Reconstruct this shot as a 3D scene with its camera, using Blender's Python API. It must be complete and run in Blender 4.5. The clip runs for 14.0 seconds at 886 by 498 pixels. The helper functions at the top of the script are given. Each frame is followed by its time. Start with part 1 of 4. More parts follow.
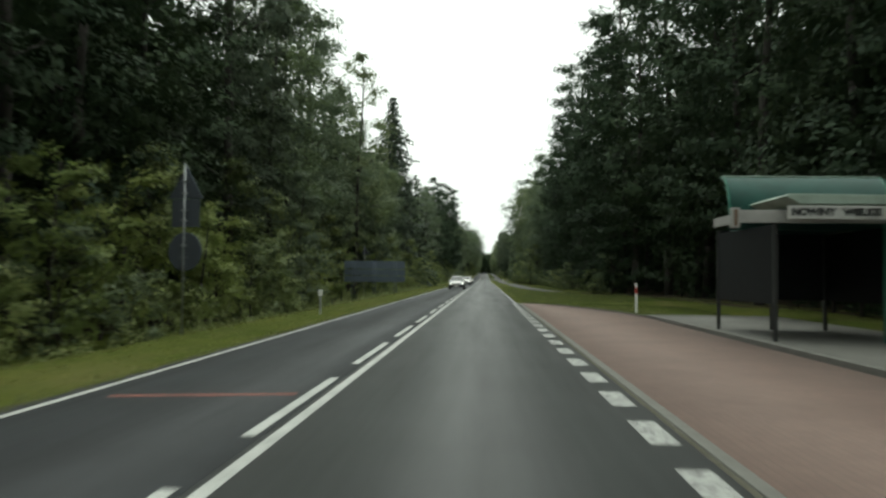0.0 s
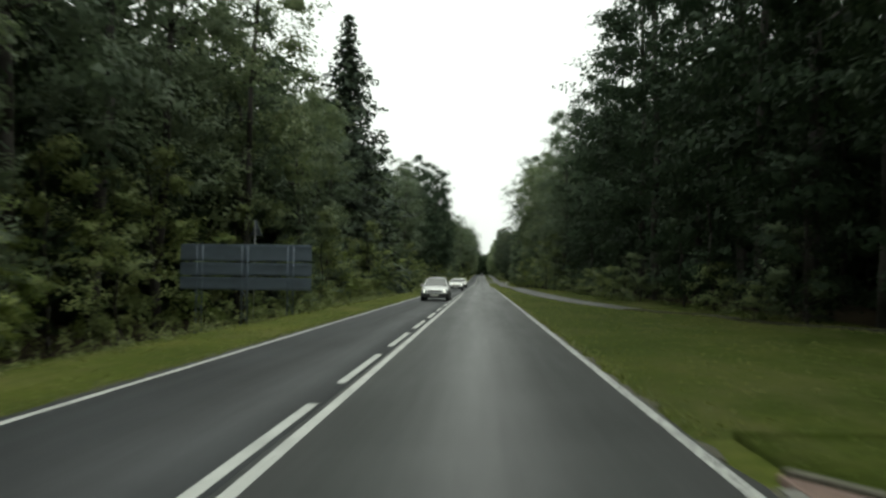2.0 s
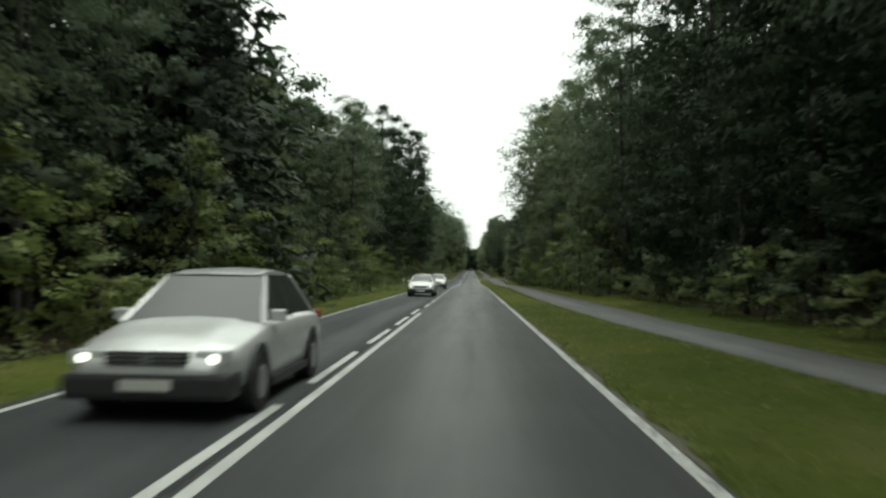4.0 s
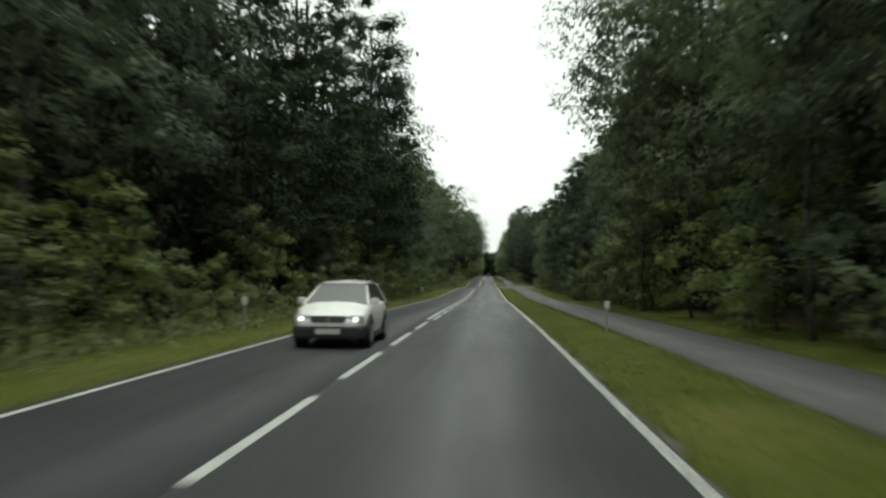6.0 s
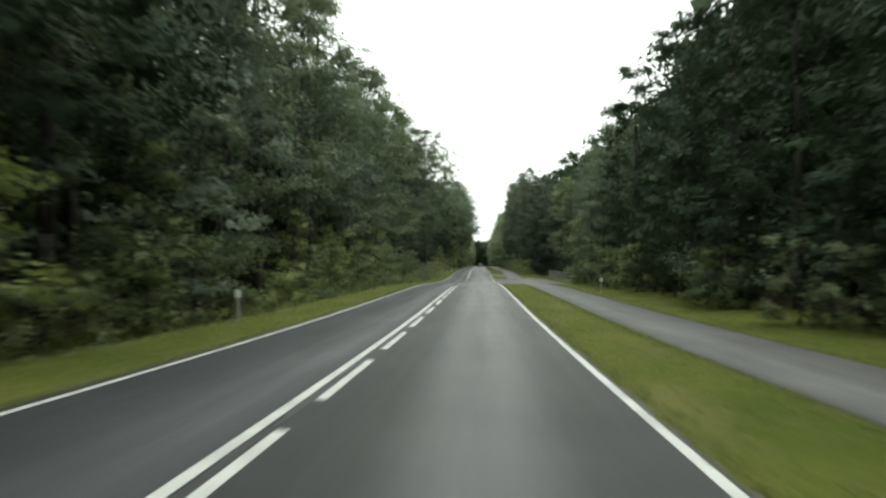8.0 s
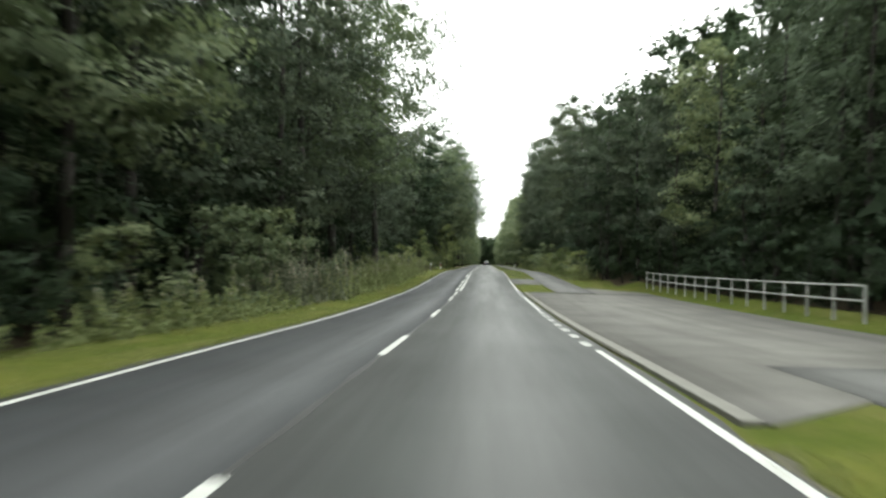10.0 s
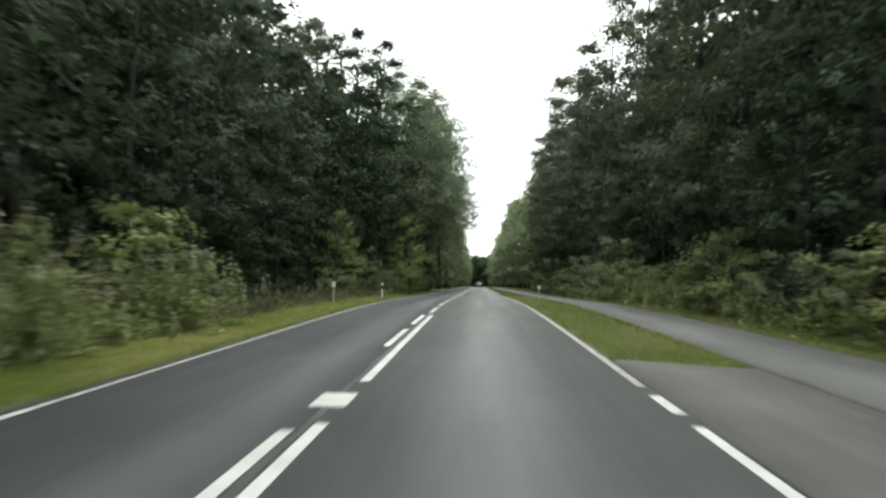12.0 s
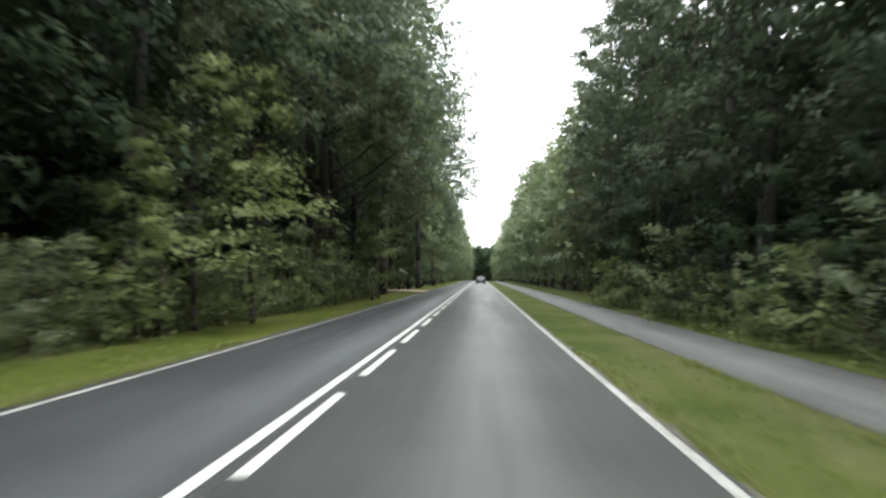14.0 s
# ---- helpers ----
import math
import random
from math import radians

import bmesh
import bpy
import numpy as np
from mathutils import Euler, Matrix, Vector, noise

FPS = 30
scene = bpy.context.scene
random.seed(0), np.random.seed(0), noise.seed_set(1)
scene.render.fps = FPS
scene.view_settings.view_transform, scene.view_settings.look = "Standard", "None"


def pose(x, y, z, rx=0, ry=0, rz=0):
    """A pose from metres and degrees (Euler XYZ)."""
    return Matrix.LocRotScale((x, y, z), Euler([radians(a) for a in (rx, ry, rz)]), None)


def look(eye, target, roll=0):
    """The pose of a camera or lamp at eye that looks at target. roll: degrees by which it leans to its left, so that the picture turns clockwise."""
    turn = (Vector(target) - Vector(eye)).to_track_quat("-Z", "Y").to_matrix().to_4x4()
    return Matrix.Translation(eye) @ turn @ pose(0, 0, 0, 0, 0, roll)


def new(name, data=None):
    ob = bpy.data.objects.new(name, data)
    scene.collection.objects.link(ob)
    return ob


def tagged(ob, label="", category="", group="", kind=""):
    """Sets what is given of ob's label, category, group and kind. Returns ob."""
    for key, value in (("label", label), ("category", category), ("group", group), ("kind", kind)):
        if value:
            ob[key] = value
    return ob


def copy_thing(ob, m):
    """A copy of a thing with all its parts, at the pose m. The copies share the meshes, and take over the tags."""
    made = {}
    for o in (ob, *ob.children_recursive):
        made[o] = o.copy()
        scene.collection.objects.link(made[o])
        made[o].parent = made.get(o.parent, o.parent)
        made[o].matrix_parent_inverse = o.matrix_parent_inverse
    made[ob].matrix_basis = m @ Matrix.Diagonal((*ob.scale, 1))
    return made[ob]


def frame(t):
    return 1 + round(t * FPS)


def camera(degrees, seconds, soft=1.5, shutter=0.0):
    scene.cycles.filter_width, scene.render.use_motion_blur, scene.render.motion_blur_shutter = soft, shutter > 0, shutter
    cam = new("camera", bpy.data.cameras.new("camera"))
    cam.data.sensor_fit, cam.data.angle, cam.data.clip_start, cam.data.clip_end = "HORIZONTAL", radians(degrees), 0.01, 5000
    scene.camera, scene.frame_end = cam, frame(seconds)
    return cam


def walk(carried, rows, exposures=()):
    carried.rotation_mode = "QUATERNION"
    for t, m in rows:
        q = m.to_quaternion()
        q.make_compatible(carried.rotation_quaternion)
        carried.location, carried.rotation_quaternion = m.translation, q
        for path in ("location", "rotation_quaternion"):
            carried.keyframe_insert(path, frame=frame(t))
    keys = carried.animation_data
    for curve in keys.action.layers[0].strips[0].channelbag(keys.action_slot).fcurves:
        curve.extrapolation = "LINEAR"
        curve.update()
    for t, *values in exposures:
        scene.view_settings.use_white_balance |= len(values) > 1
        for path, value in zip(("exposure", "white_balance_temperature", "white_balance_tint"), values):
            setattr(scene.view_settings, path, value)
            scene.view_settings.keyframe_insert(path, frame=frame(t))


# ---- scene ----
cam = camera(59.0, 14.0, soft=2.45, shutter=0.32)
PATH = [
    (0.0, pose(2.04, 0.00, 1.500, 91.97, -0.62, 3.07)),
    (0.5, pose(1.95, 9.30, 1.500, 91.83, -0.69, 3.15)),
    (1.0, pose(1.93, 18.80, 1.500, 91.51, -0.61, 3.62)),
    (1.5, pose(1.80, 28.40, 1.500, 92.21, -0.88, 3.59)),
    (2.0, pose(1.83, 38.20, 1.500, 92.10, -0.70, 2.81)),
    (2.5, pose(1.87, 48.50, 1.500, 92.17, -0.63, 2.69)),
    (3.0, pose(1.89, 58.60, 1.500, 91.63, -0.43, 2.33)),
    (3.5, pose(1.95, 69.10, 1.500, 91.68, -0.62, 1.91)),
    (6.0, pose(2.17, 139.56, 1.501, 92.20, -0.76, 3.35)),
    (6.5, pose(1.86, 156.71, 1.506, 91.73, -1.13, 3.04)),
    (7.0, pose(2.00, 170.31, 1.458, 91.36, -0.53, 2.35)),
    (7.5, pose(1.99, 185.45, 1.365, 91.38, -1.04, 2.90)),
    (8.0, pose(1.98, 202.04, 1.216, 91.58, -0.63, 2.74)),
    (10.5, pose(1.54, 285.72, 1.385, 91.48, -1.35, 3.07)),
    (11.0, pose(1.45, 299.90, 1.355, 92.04, -1.36, 2.70)),
    (11.5, pose(1.48, 314.55, 1.433, 92.76, -1.39, 3.16)),
    (12.0, pose(1.59, 328.22, 1.757, 93.11, -1.10, 2.53)),
    (12.5, pose(1.95, 340.90, 2.146, 93.25, -1.17, 2.57)),
    (13.0, pose(2.06, 352.85, 2.516, 92.61, -0.64, 2.80)),
    (13.5, pose(2.13, 365.10, 2.741, 92.31, -1.02, 2.87)),
    (14.0, pose(1.85, 379.45, 2.833, 92.50, -1.68, 2.74)),
]

walk(cam, PATH, [(0.0, 0.1, 6550, -5), (2.5, -0.03, 6600, -4), (3.5, 0.04, 6600, -4), (6.0, -0.06, 6600, -5), (7.0, 0.47, 6600, -4), (8.0, 0.64, 6550, -1), (10.5, 1.12, 6550, 1), (12.0, 0.9, 6500, 2), (13.0, 1.4, 6350, 4), (14.0, 1.5, 6350, 6)])

# ---- daylight: a bright overcast sky with a very soft sun ----
world = bpy.data.worlds.new("overcast")
scene.world = world
world.use_nodes = True
wn, wl = world.node_tree.nodes, world.node_tree.links
sky = wn.new("ShaderNodeTexSky")
sky.sky_type, sky.sun_disc = "NISHITA", False
sky.sun_elevation, sky.sun_rotation = radians(84), radians(37)
sky.air_density, sky.dust_density, sky.ozone_density = 1.0, 6.0, 1.0
soften = wn.new("ShaderNodeHueSaturation")
soften.inputs["Saturation"].default_value = 0.12
wl.new(sky.outputs[0], soften.inputs["Color"])
cloud = wn.new("ShaderNodeMix")
cloud.data_type = "RGBA"
cloud.inputs[0].default_value = 0.6
cloud.inputs[7].default_value = (10.6, 10.6, 10.6, 1)
wl.new(soften.outputs[0], cloud.inputs[6])
wl.new(cloud.outputs[2], wn["Background"].inputs[0])
wn["Background"].inputs[1].default_value = 0.152
sun = new("sun", bpy.data.lights.new("sun", "SUN"))
sun.data.energy, sun.data.angle, sun.data.color = 1.0, radians(60), (1.0, 0.97, 0.92)
sun.matrix_world = look((0, 0, 0), (-0.06, -0.08, -0.99))

# ---- materials ----
def nodes_of(name):
    m = bpy.data.materials.new(name)
    m.use_nodes = True
    n, l = m.node_tree.nodes, m.node_tree.links
    return m, n, l, n["Principled BSDF"]


def ramp(n, l, fac, stops):
    r = n.new("ShaderNodeValToRGB")
    while len(r.color_ramp.elements) < len(stops):
        r.color_ramp.elements.new(0.5)
    for e, (at, c) in zip(r.color_ramp.elements, stops):
        e.position, e.color = at, (*c, 1)
    l.new(fac, r.inputs[0])
    return r.outputs[0]


def noise_tex(n, l, scale, detail=4.0, vector=None, rough=0.6):
    t = n.new("ShaderNodeTexNoise")
    t.inputs["Scale"].default_value, t.inputs["Detail"].default_value = scale, detail
    t.inputs["Roughness"].default_value = rough
    if vector is not None:
        l.new(vector, t.inputs["Vector"])
    return t.outputs["Fac"]


def mixed(n, l, a, b, fac, kind="MIX"):
    x = n.new("ShaderNodeMix")
    x.data_type, x.blend_type = "RGBA", kind
    for sock, v in ((x.inputs[0], fac), (x.inputs[6], a), (x.inputs[7], b)):
        if isinstance(v, (int, float)):
            sock.default_value = v
        elif isinstance(v, tuple):
            sock.default_value = (*v, 1)
        else:
            l.new(v, sock)
    return x.outputs[2]


def bump(n, l, bsdf, height, strength, distance=0.02):
    b = n.new("ShaderNodeBump")
    b.inputs["Strength"].default_value, b.inputs["Distance"].default_value = strength, distance
    l.new(height, b.inputs["Height"])
    l.new(b.outputs[0], bsdf.inputs["Normal"])


def coords(n, l, scale=(1, 1, 1)):
    c = n.new("ShaderNodeTexCoord")
    mp = n.new("ShaderNodeMapping")
    mp.inputs["Scale"].default_value = scale
    l.new(c.outputs["Object"], mp.inputs[0])
    return mp.outputs[0]


def plain(name, color, rough=0.6, metal=0.0, vary=0.25, scale=6.0, spec=0.5, grime=(0.5, 0.5, 0.48)):
    """Paint, metal or stone with stains at two scales."""
    m, n, l, b = nodes_of(name)
    v = coords(n, l)
    coarse, fine = noise_tex(n, l, scale, 5, v), noise_tex(n, l, scale * 14, 3, v)
    dark = tuple(c * g for c, g in zip(color, grime))
    c1 = mixed(n, l, color, dark, ramp(n, l, coarse, ((0.42, (0, 0, 0)), (0.75, (vary * 2,) * 3))))
    c2 = mixed(n, l, c1, tuple(c * 0.75 for c in color), ramp(n, l, fine, ((0.45, (0, 0, 0)), (0.8, (vary,) * 3))))
    l.new(c2, b.inputs["Base Color"])
    b.inputs["Roughness"].default_value, b.inputs["Metallic"].default_value = rough, metal
    b.inputs["Specular IOR Level"].default_value = spec
    bump(n, l, b, fine, 0.12, 0.004)
    return m


def asphalt(name, base, speckle, rough=(0.58, 0.72), spec=0.5, tracks=None):
    """Worn asphalt; tracks: where across the road the middle of a lane lies, between two polished wheel tracks."""
    m, n, l, b = nodes_of(name)
    v = coords(n, l)
    lanes = coords(n, l, (1.0, 0.05, 1.0))
    patches, grain, streak = noise_tex(n, l, 0.35, 5, v), noise_tex(n, l, 90, 2, v), noise_tex(n, l, 1.3, 4, lanes)
    c = mixed(n, l, tuple(x * 0.76 for x in base), tuple(x * 1.26 for x in base), ramp(n, l, patches, ((0.3, (0, 0, 0)), (0.7, (1, 1, 1)))))
    c = mixed(n, l, c, tuple(x * 0.66 for x in base), ramp(n, l, streak, ((0.5, (0, 0, 0)), (0.72, (0.7, 0.7, 0.7)))))
    c = mixed(n, l, c, speckle, ramp(n, l, grain, ((0.55, (0, 0, 0)), (0.75, (0.45, 0.45, 0.45)))))
    dull = ramp(n, l, streak, ((0.3, (rough[0],) * 3), (0.7, (rough[1],) * 3)))
    if tracks is not None:
        parts, across = n.new("ShaderNodeSeparateXYZ"), n.new("ShaderNodeMapRange")
        l.new(v, parts.inputs[0])
        l.new(parts.outputs[0], across.inputs[0])
        across.inputs[1].default_value, across.inputs[2].default_value = tracks - 2.0, tracks + 2.0
        worn = ramp(n, l, across.outputs[0], ((0.06, (0.55,) * 3), (0.27, (1.0,) * 3), (0.5, (0.0,) * 3), (0.72, (1.0,) * 3), (0.94, (0.5,) * 3)))
        c = mixed(n, l, mixed(n, l, c, (0.78, 0.78, 0.78), 1.0, "MULTIPLY"), mixed(n, l, c, (1.1, 1.1, 1.1), 1.0, "MULTIPLY"), worn)
        dull = mixed(n, l, dull, (0.8, 0.8, 0.8), mixed(n, l, worn, (1, 1, 1), 0.0), "MULTIPLY")
    l.new(c, b.inputs["Base Color"])
    l.new(dull, b.inputs["Roughness"])
    b.inputs["Specular IOR Level"].default_value = spec
    bump(n, l, b, grain, 0.3, 0.005)
    return m


def road_paint(name, color, hold):
    """White road paint, greyed by tyres and chipped down to the asphalt."""
    m, n, l, b = nodes_of(name)
    v = coords(n, l)
    chips, film, grey = noise_tex(n, l, 11, 6, v, 0.75), noise_tex(n, l, 60, 3, v), noise_tex(n, l, 1.1, 4, v)
    c = mixed(n, l, color, tuple(x * 0.62 for x in color), ramp(n, l, grey, ((0.4, (0, 0, 0)), (0.7, (0.8, 0.8, 0.8)))))
    c = mixed(n, l, c, tuple(x * 0.7 for x in color), ramp(n, l, film, ((0.45, (0, 0, 0)), (0.75, (0.6, 0.6, 0.6)))))
    c = mixed(n, l, c, (0.07, 0.072, 0.07), ramp(n, l, chips, ((hold, (0, 0, 0)), (hold + 0.05, (0.9, 0.9, 0.9)))))
    l.new(c, b.inputs["Base Color"])
    b.inputs["Roughness"].default_value = 0.65
    bump(n, l, b, film, 0.2, 0.003)
    return m


def foliage(name, dark, mid, light, rough=0.62, clear=0.12, by_object=0.6, wax=0.22):
    m, n, l, b = nodes_of(name)
    g, o = n.new("ShaderNodeNewGeometry"), n.new("ShaderNodeObjectInfo")
    leafy = ramp(n, l, g.outputs["Random Per Island"], ((0.0, dark), (0.55, mid), (1.0, light)))
    tree = ramp(n, l, o.outputs["Random"], ((0.0, (0.55, 0.62, 0.5)), (0.5, (1, 1, 1)), (1.0, (1.2, 1.14, 0.92))))
    c = mixed(n, l, leafy, tree, by_object, "MULTIPLY")
    l.new(c, b.inputs["Base Color"])
    b.inputs["Roughness"].default_value = rough
    b.inputs["Specular IOR Level"].default_value = wax
    t, x = n.new("ShaderNodeBsdfTranslucent"), n.new("ShaderNodeMixShader")
    l.new(mixed(n, l, c, (1.5, 1.5, 1.35), 1.0, "MULTIPLY"), t.inputs[0])
    x.inputs[0].default_value = clear
    l.new(b.outputs[0], x.inputs[1])
    l.new(t.outputs[0], x.inputs[2])
    l.new(x.outputs[0], n["Material Output"].inputs[0])
    return m


def turf(name, tone=(1.0, 1.0, 0.82)):
    """Mown grass: broad tonal drifts, tufts an arm wide, fine blade grain and dry straw."""
    m, n, l, b = nodes_of(name)
    v = coords(n, l)
    big, mid, tuft, fine = noise_tex(n, l, 0.22, 5, v), noise_tex(n, l, 1.4, 5, v), noise_tex(n, l, 5.5, 4, v, 0.7), noise_tex(n, l, 34, 4, v)
    c = ramp(n, l, big, ((0.3, (0.047, 0.065, 0.014)), (0.5, (0.074, 0.091, 0.021)), (0.7, (0.117, 0.120, 0.035))))
    c = mixed(n, l, c, (0.111, 0.100, 0.043), ramp(n, l, mid, ((0.5, (0, 0, 0)), (0.72, (0.55, 0.55, 0.55)))))
    c = mixed(n, l, c, (0.029, 0.044, 0.010), ramp(n, l, tuft, ((0.46, (0, 0, 0)), (0.72, (0.75, 0.75, 0.75)))))
    c = mixed(n, l, c, (0.029, 0.043, 0.009), ramp(n, l, fine, ((0.4, (0, 0, 0)), (0.7, (0.5, 0.5, 0.5)))))
    dry = noise_tex(n, l, 0.6, 4, coords(n, l, (1.0, 0.25, 1.0)))
    c = mixed(n, l, c, (0.118, 0.110, 0.052), ramp(n, l, dry, ((0.5, (0, 0, 0)), (0.68, (0.6, 0.6, 0.6)))))
    c = mixed(n, l, c, tone, 1.0, "MULTIPLY")
    l.new(c, b.inputs["Base Color"])
    b.inputs["Roughness"].default_value = 0.95
    b.inputs["Specular IOR Level"].default_value = 0.05
    bump(n, l, b, fine, 0.5, 0.04)
    return m


def blocks(name, a, c, joint, width, height):
    """Block paving laid in courses."""
    m, n, l, b = nodes_of(name)
    v = coords(n, l)
    t = n.new("ShaderNodeTexBrick")
    l.new(v, t.inputs["Vector"])
    t.inputs["Color1"].default_value, t.inputs["Color2"].default_value, t.inputs["Mortar"].default_value = (*a, 1), (*c, 1), (*joint, 1)
    t.inputs["Scale"].default_value, t.inputs["Brick Width"].default_value, t.inputs["Row Height"].default_value = 1.0, width, height
    t.inputs["Mortar Size"].default_value = 0.006
    stain, fine = noise_tex(n, l, 0.5, 5, v), noise_tex(n, l, 40, 3, v)
    k = mixed(n, l, t.outputs["Color"], tuple(x * 0.6 for x in a), ramp(n, l, stain, ((0.45, (0, 0, 0)), (0.75, (0.7, 0.7, 0.7)))))
    k = mixed(n, l, k, tuple(min(1, x * 1.4) for x in a), ramp(n, l, fine, ((0.5, (0, 0, 0)), (0.8, (0.4, 0.4, 0.4)))))
    l.new(k, b.inputs["Base Color"])
    b.inputs["Roughness"].default_value = 0.75
    bump(n, l, b, fine, 0.3, 0.006)
    return m


def glowing(name, color, strength):
    m, n, l, b = nodes_of(name)
    b.inputs["Base Color"].default_value = (*color, 1)
    b.inputs["Emission Color"].default_value = (*color, 1)
    b.inputs["Emission Strength"].default_value = strength
    return m


M_ROAD = asphalt("asphalt_lane", (0.046, 0.049, 0.049), (0.10, 0.10, 0.096), (0.52, 0.66), 0.5, tracks=2.05)
M_ROAD_OLD = asphalt("asphalt_dark_lane", (0.028, 0.031, 0.034), (0.058, 0.059, 0.061), (0.66, 0.8), 0.3, tracks=-1.5)
M_PATH = asphalt("path_asphalt", (0.078, 0.079, 0.077), (0.125, 0.125, 0.12), (0.65, 0.8), 0.4)
M_ENTRY = asphalt("entry_asphalt", (0.062, 0.060, 0.058), (0.10, 0.098, 0.093), (0.65, 0.8), 0.35)
M_BAY = asphalt("bay_concrete", (0.105, 0.103, 0.095), (0.155, 0.15, 0.138), (0.7, 0.85), 0.3)
M_LINE = road_paint("road_paint", (0.45, 0.46, 0.44), 0.62)
M_LINE_OLD = road_paint("old_grey_road_paint", (0.31, 0.31, 0.29), 0.52)
M_LINE_WORN = road_paint("worn_road_paint", (0.43, 0.44, 0.42), 0.5)
M_CHALK = plain("red_paint", (0.21, 0.075, 0.058), 0.8, vary=0.45, scale=4.0, grime=(0.3, 0.5, 0.6))
M_TURF = turf("turf")
M_TURF_DARK = turf("dark_turf", (0.66, 0.71, 0.56))
M_TURF_DULL = turf("dull_turf", (0.76, 0.80, 0.86))
M_RED_BLOCK = blocks("red_block_paving", (0.19, 0.126, 0.104), (0.165, 0.108, 0.09), (0.10, 0.085, 0.07), 0.2, 0.1)
M_GREY_BLOCK = blocks("grey_slab_paving", (0.135, 0.132, 0.118), (0.115, 0.113, 0.10), (0.08, 0.08, 0.07), 0.5, 0.5)
M_KERB = plain("kerb_concrete", (0.155, 0.153, 0.138), 0.85, vary=0.4, scale=2.5)
M_KERB_OLD = plain("mossy_old_kerb", (0.105, 0.10, 0.075), 0.95, vary=0.5, scale=3.0)
M_TAR = plain("tar_joint", (0.016, 0.016, 0.017), 0.6, vary=0.4, scale=3.0)
M_SOIL = plain("sandy_soil", (0.30, 0.22, 0.17), 0.95, vary=0.4, scale=1.5)
M_GRIT = plain("grit_and_soil", (0.085, 0.08, 0.058), 0.95, vary=0.6, scale=7.0)
M_BARK = plain("bark", (0.034, 0.030, 0.025), 0.95, vary=0.5, scale=5.0)
M_LEAF = [foliage("leaf_oak", (0.091, 0.122, 0.080), (0.111, 0.144, 0.097), (0.140, 0.175, 0.118), clear=0.28),
          foliage("leaf_hornbeam", (0.110, 0.143, 0.080), (0.135, 0.171, 0.097), (0.171, 0.202, 0.118), clear=0.28),
          foliage("leaf_lime", (0.086, 0.112, 0.087), (0.104, 0.136, 0.103), (0.132, 0.163, 0.127), clear=0.28)]
# near-black leaves: the shade of unlit forest is put into the colour
M_LEAF_DARK = foliage("leaf_deep_shade", (0.030, 0.048, 0.030), (0.040, 0.062, 0.036), (0.054, 0.078, 0.044), wax=0.08)
# a milder grade of shade painted into the leaf colour
M_LEAF_SHADE = foliage("leaf_half_shade", (0.060, 0.080, 0.056), (0.078, 0.100, 0.068), (0.100, 0.123, 0.084), clear=0.22, wax=0.12)
M_SHRUB = foliage("leaf_shrub", (0.14, 0.179, 0.074), (0.174, 0.213, 0.092), (0.224, 0.255, 0.121), clear=0.24)
M_YOUNG = foliage("leaf_young_hornbeam", (0.173, 0.22, 0.077), (0.211, 0.261, 0.092), (0.262, 0.302, 0.118), clear=0.26)
M_WEED = foliage("weed_leaf", (0.135, 0.168, 0.068), (0.178, 0.212, 0.086), (0.25, 0.275, 0.13), clear=0.25, by_object=0.2)
M_STALK = plain("weed_stalk", (0.16, 0.17, 0.09), 0.8, vary=0.3)
M_SEED = foliage("seed_head", (0.22, 0.22, 0.17), (0.28, 0.27, 0.21), (0.36, 0.34, 0.28), clear=0.3, by_object=0.0, wax=0.2)
M_NEEDLE = foliage("spruce_needle", (0.030, 0.046, 0.030), (0.042, 0.062, 0.038), (0.060, 0.080, 0.046), clear=0.1, by_object=0.0)
M_TRODDEN = plain("trodden_soil", (0.052, 0.052, 0.033), 0.95, vary=0.5, scale=1.2, spec=0.05)
M_LITTER = plain("leaf_litter", (0.050, 0.040, 0.026), 0.95, vary=0.6, scale=1.6, spec=0.05)
M_BRAMBLE = foliage("bramble_leaf", (0.078, 0.092, 0.058), (0.105, 0.118, 0.076), (0.155, 0.162, 0.115), clear=0.2, by_object=0.1, wax=0.2)
M_HAY = foliage("meadow_leaf", (0.085, 0.090, 0.050), (0.108, 0.110, 0.062), (0.142, 0.136, 0.084), clear=0.2, by_object=0.1, wax=0.06)
M_GRASS = foliage("grass_blade", (0.092, 0.112, 0.032), (0.118, 0.136, 0.040), (0.158, 0.163, 0.060), clear=0.4, by_object=0.0)
M_STEEL = plain("galvanised_steel", (0.36, 0.38, 0.39), 0.5, 0.7, vary=0.3)
M_SIGN_BACK = plain("grey_sign_back", (0.12, 0.15, 0.19), 0.55, 0.2, vary=0.2, scale=1.5)
M_PLATE_BACK = plain("dark_grey_plate_back", (0.06, 0.07, 0.085), 0.6, 0.2, vary=0.2, scale=1.5)
M_WHITE = plain("white_plastic", (0.74, 0.74, 0.71), 0.5, vary=0.25)
M_POST_GREY = plain("weathered_grey_plastic", (0.33, 0.34, 0.33), 0.6, vary=0.35)
M_BAND = plain("red_band", (0.42, 0.035, 0.03), 0.4, vary=0.2)
M_BLACK = plain("black_paint", (0.025, 0.027, 0.027), 0.5, vary=0.2)
M_ROOF_GREEN = plain("green_roof_sheet", (0.02, 0.085, 0.07), 0.4, vary=0.4, scale=1.2)
M_PALE_GREEN = plain("pale_green_paint", (0.36, 0.45, 0.38), 0.55, vary=0.4, scale=1.5)
M_FRAME_GREEN = plain("green_frame_paint", (0.05, 0.2, 0.14), 0.45, vary=0.3)
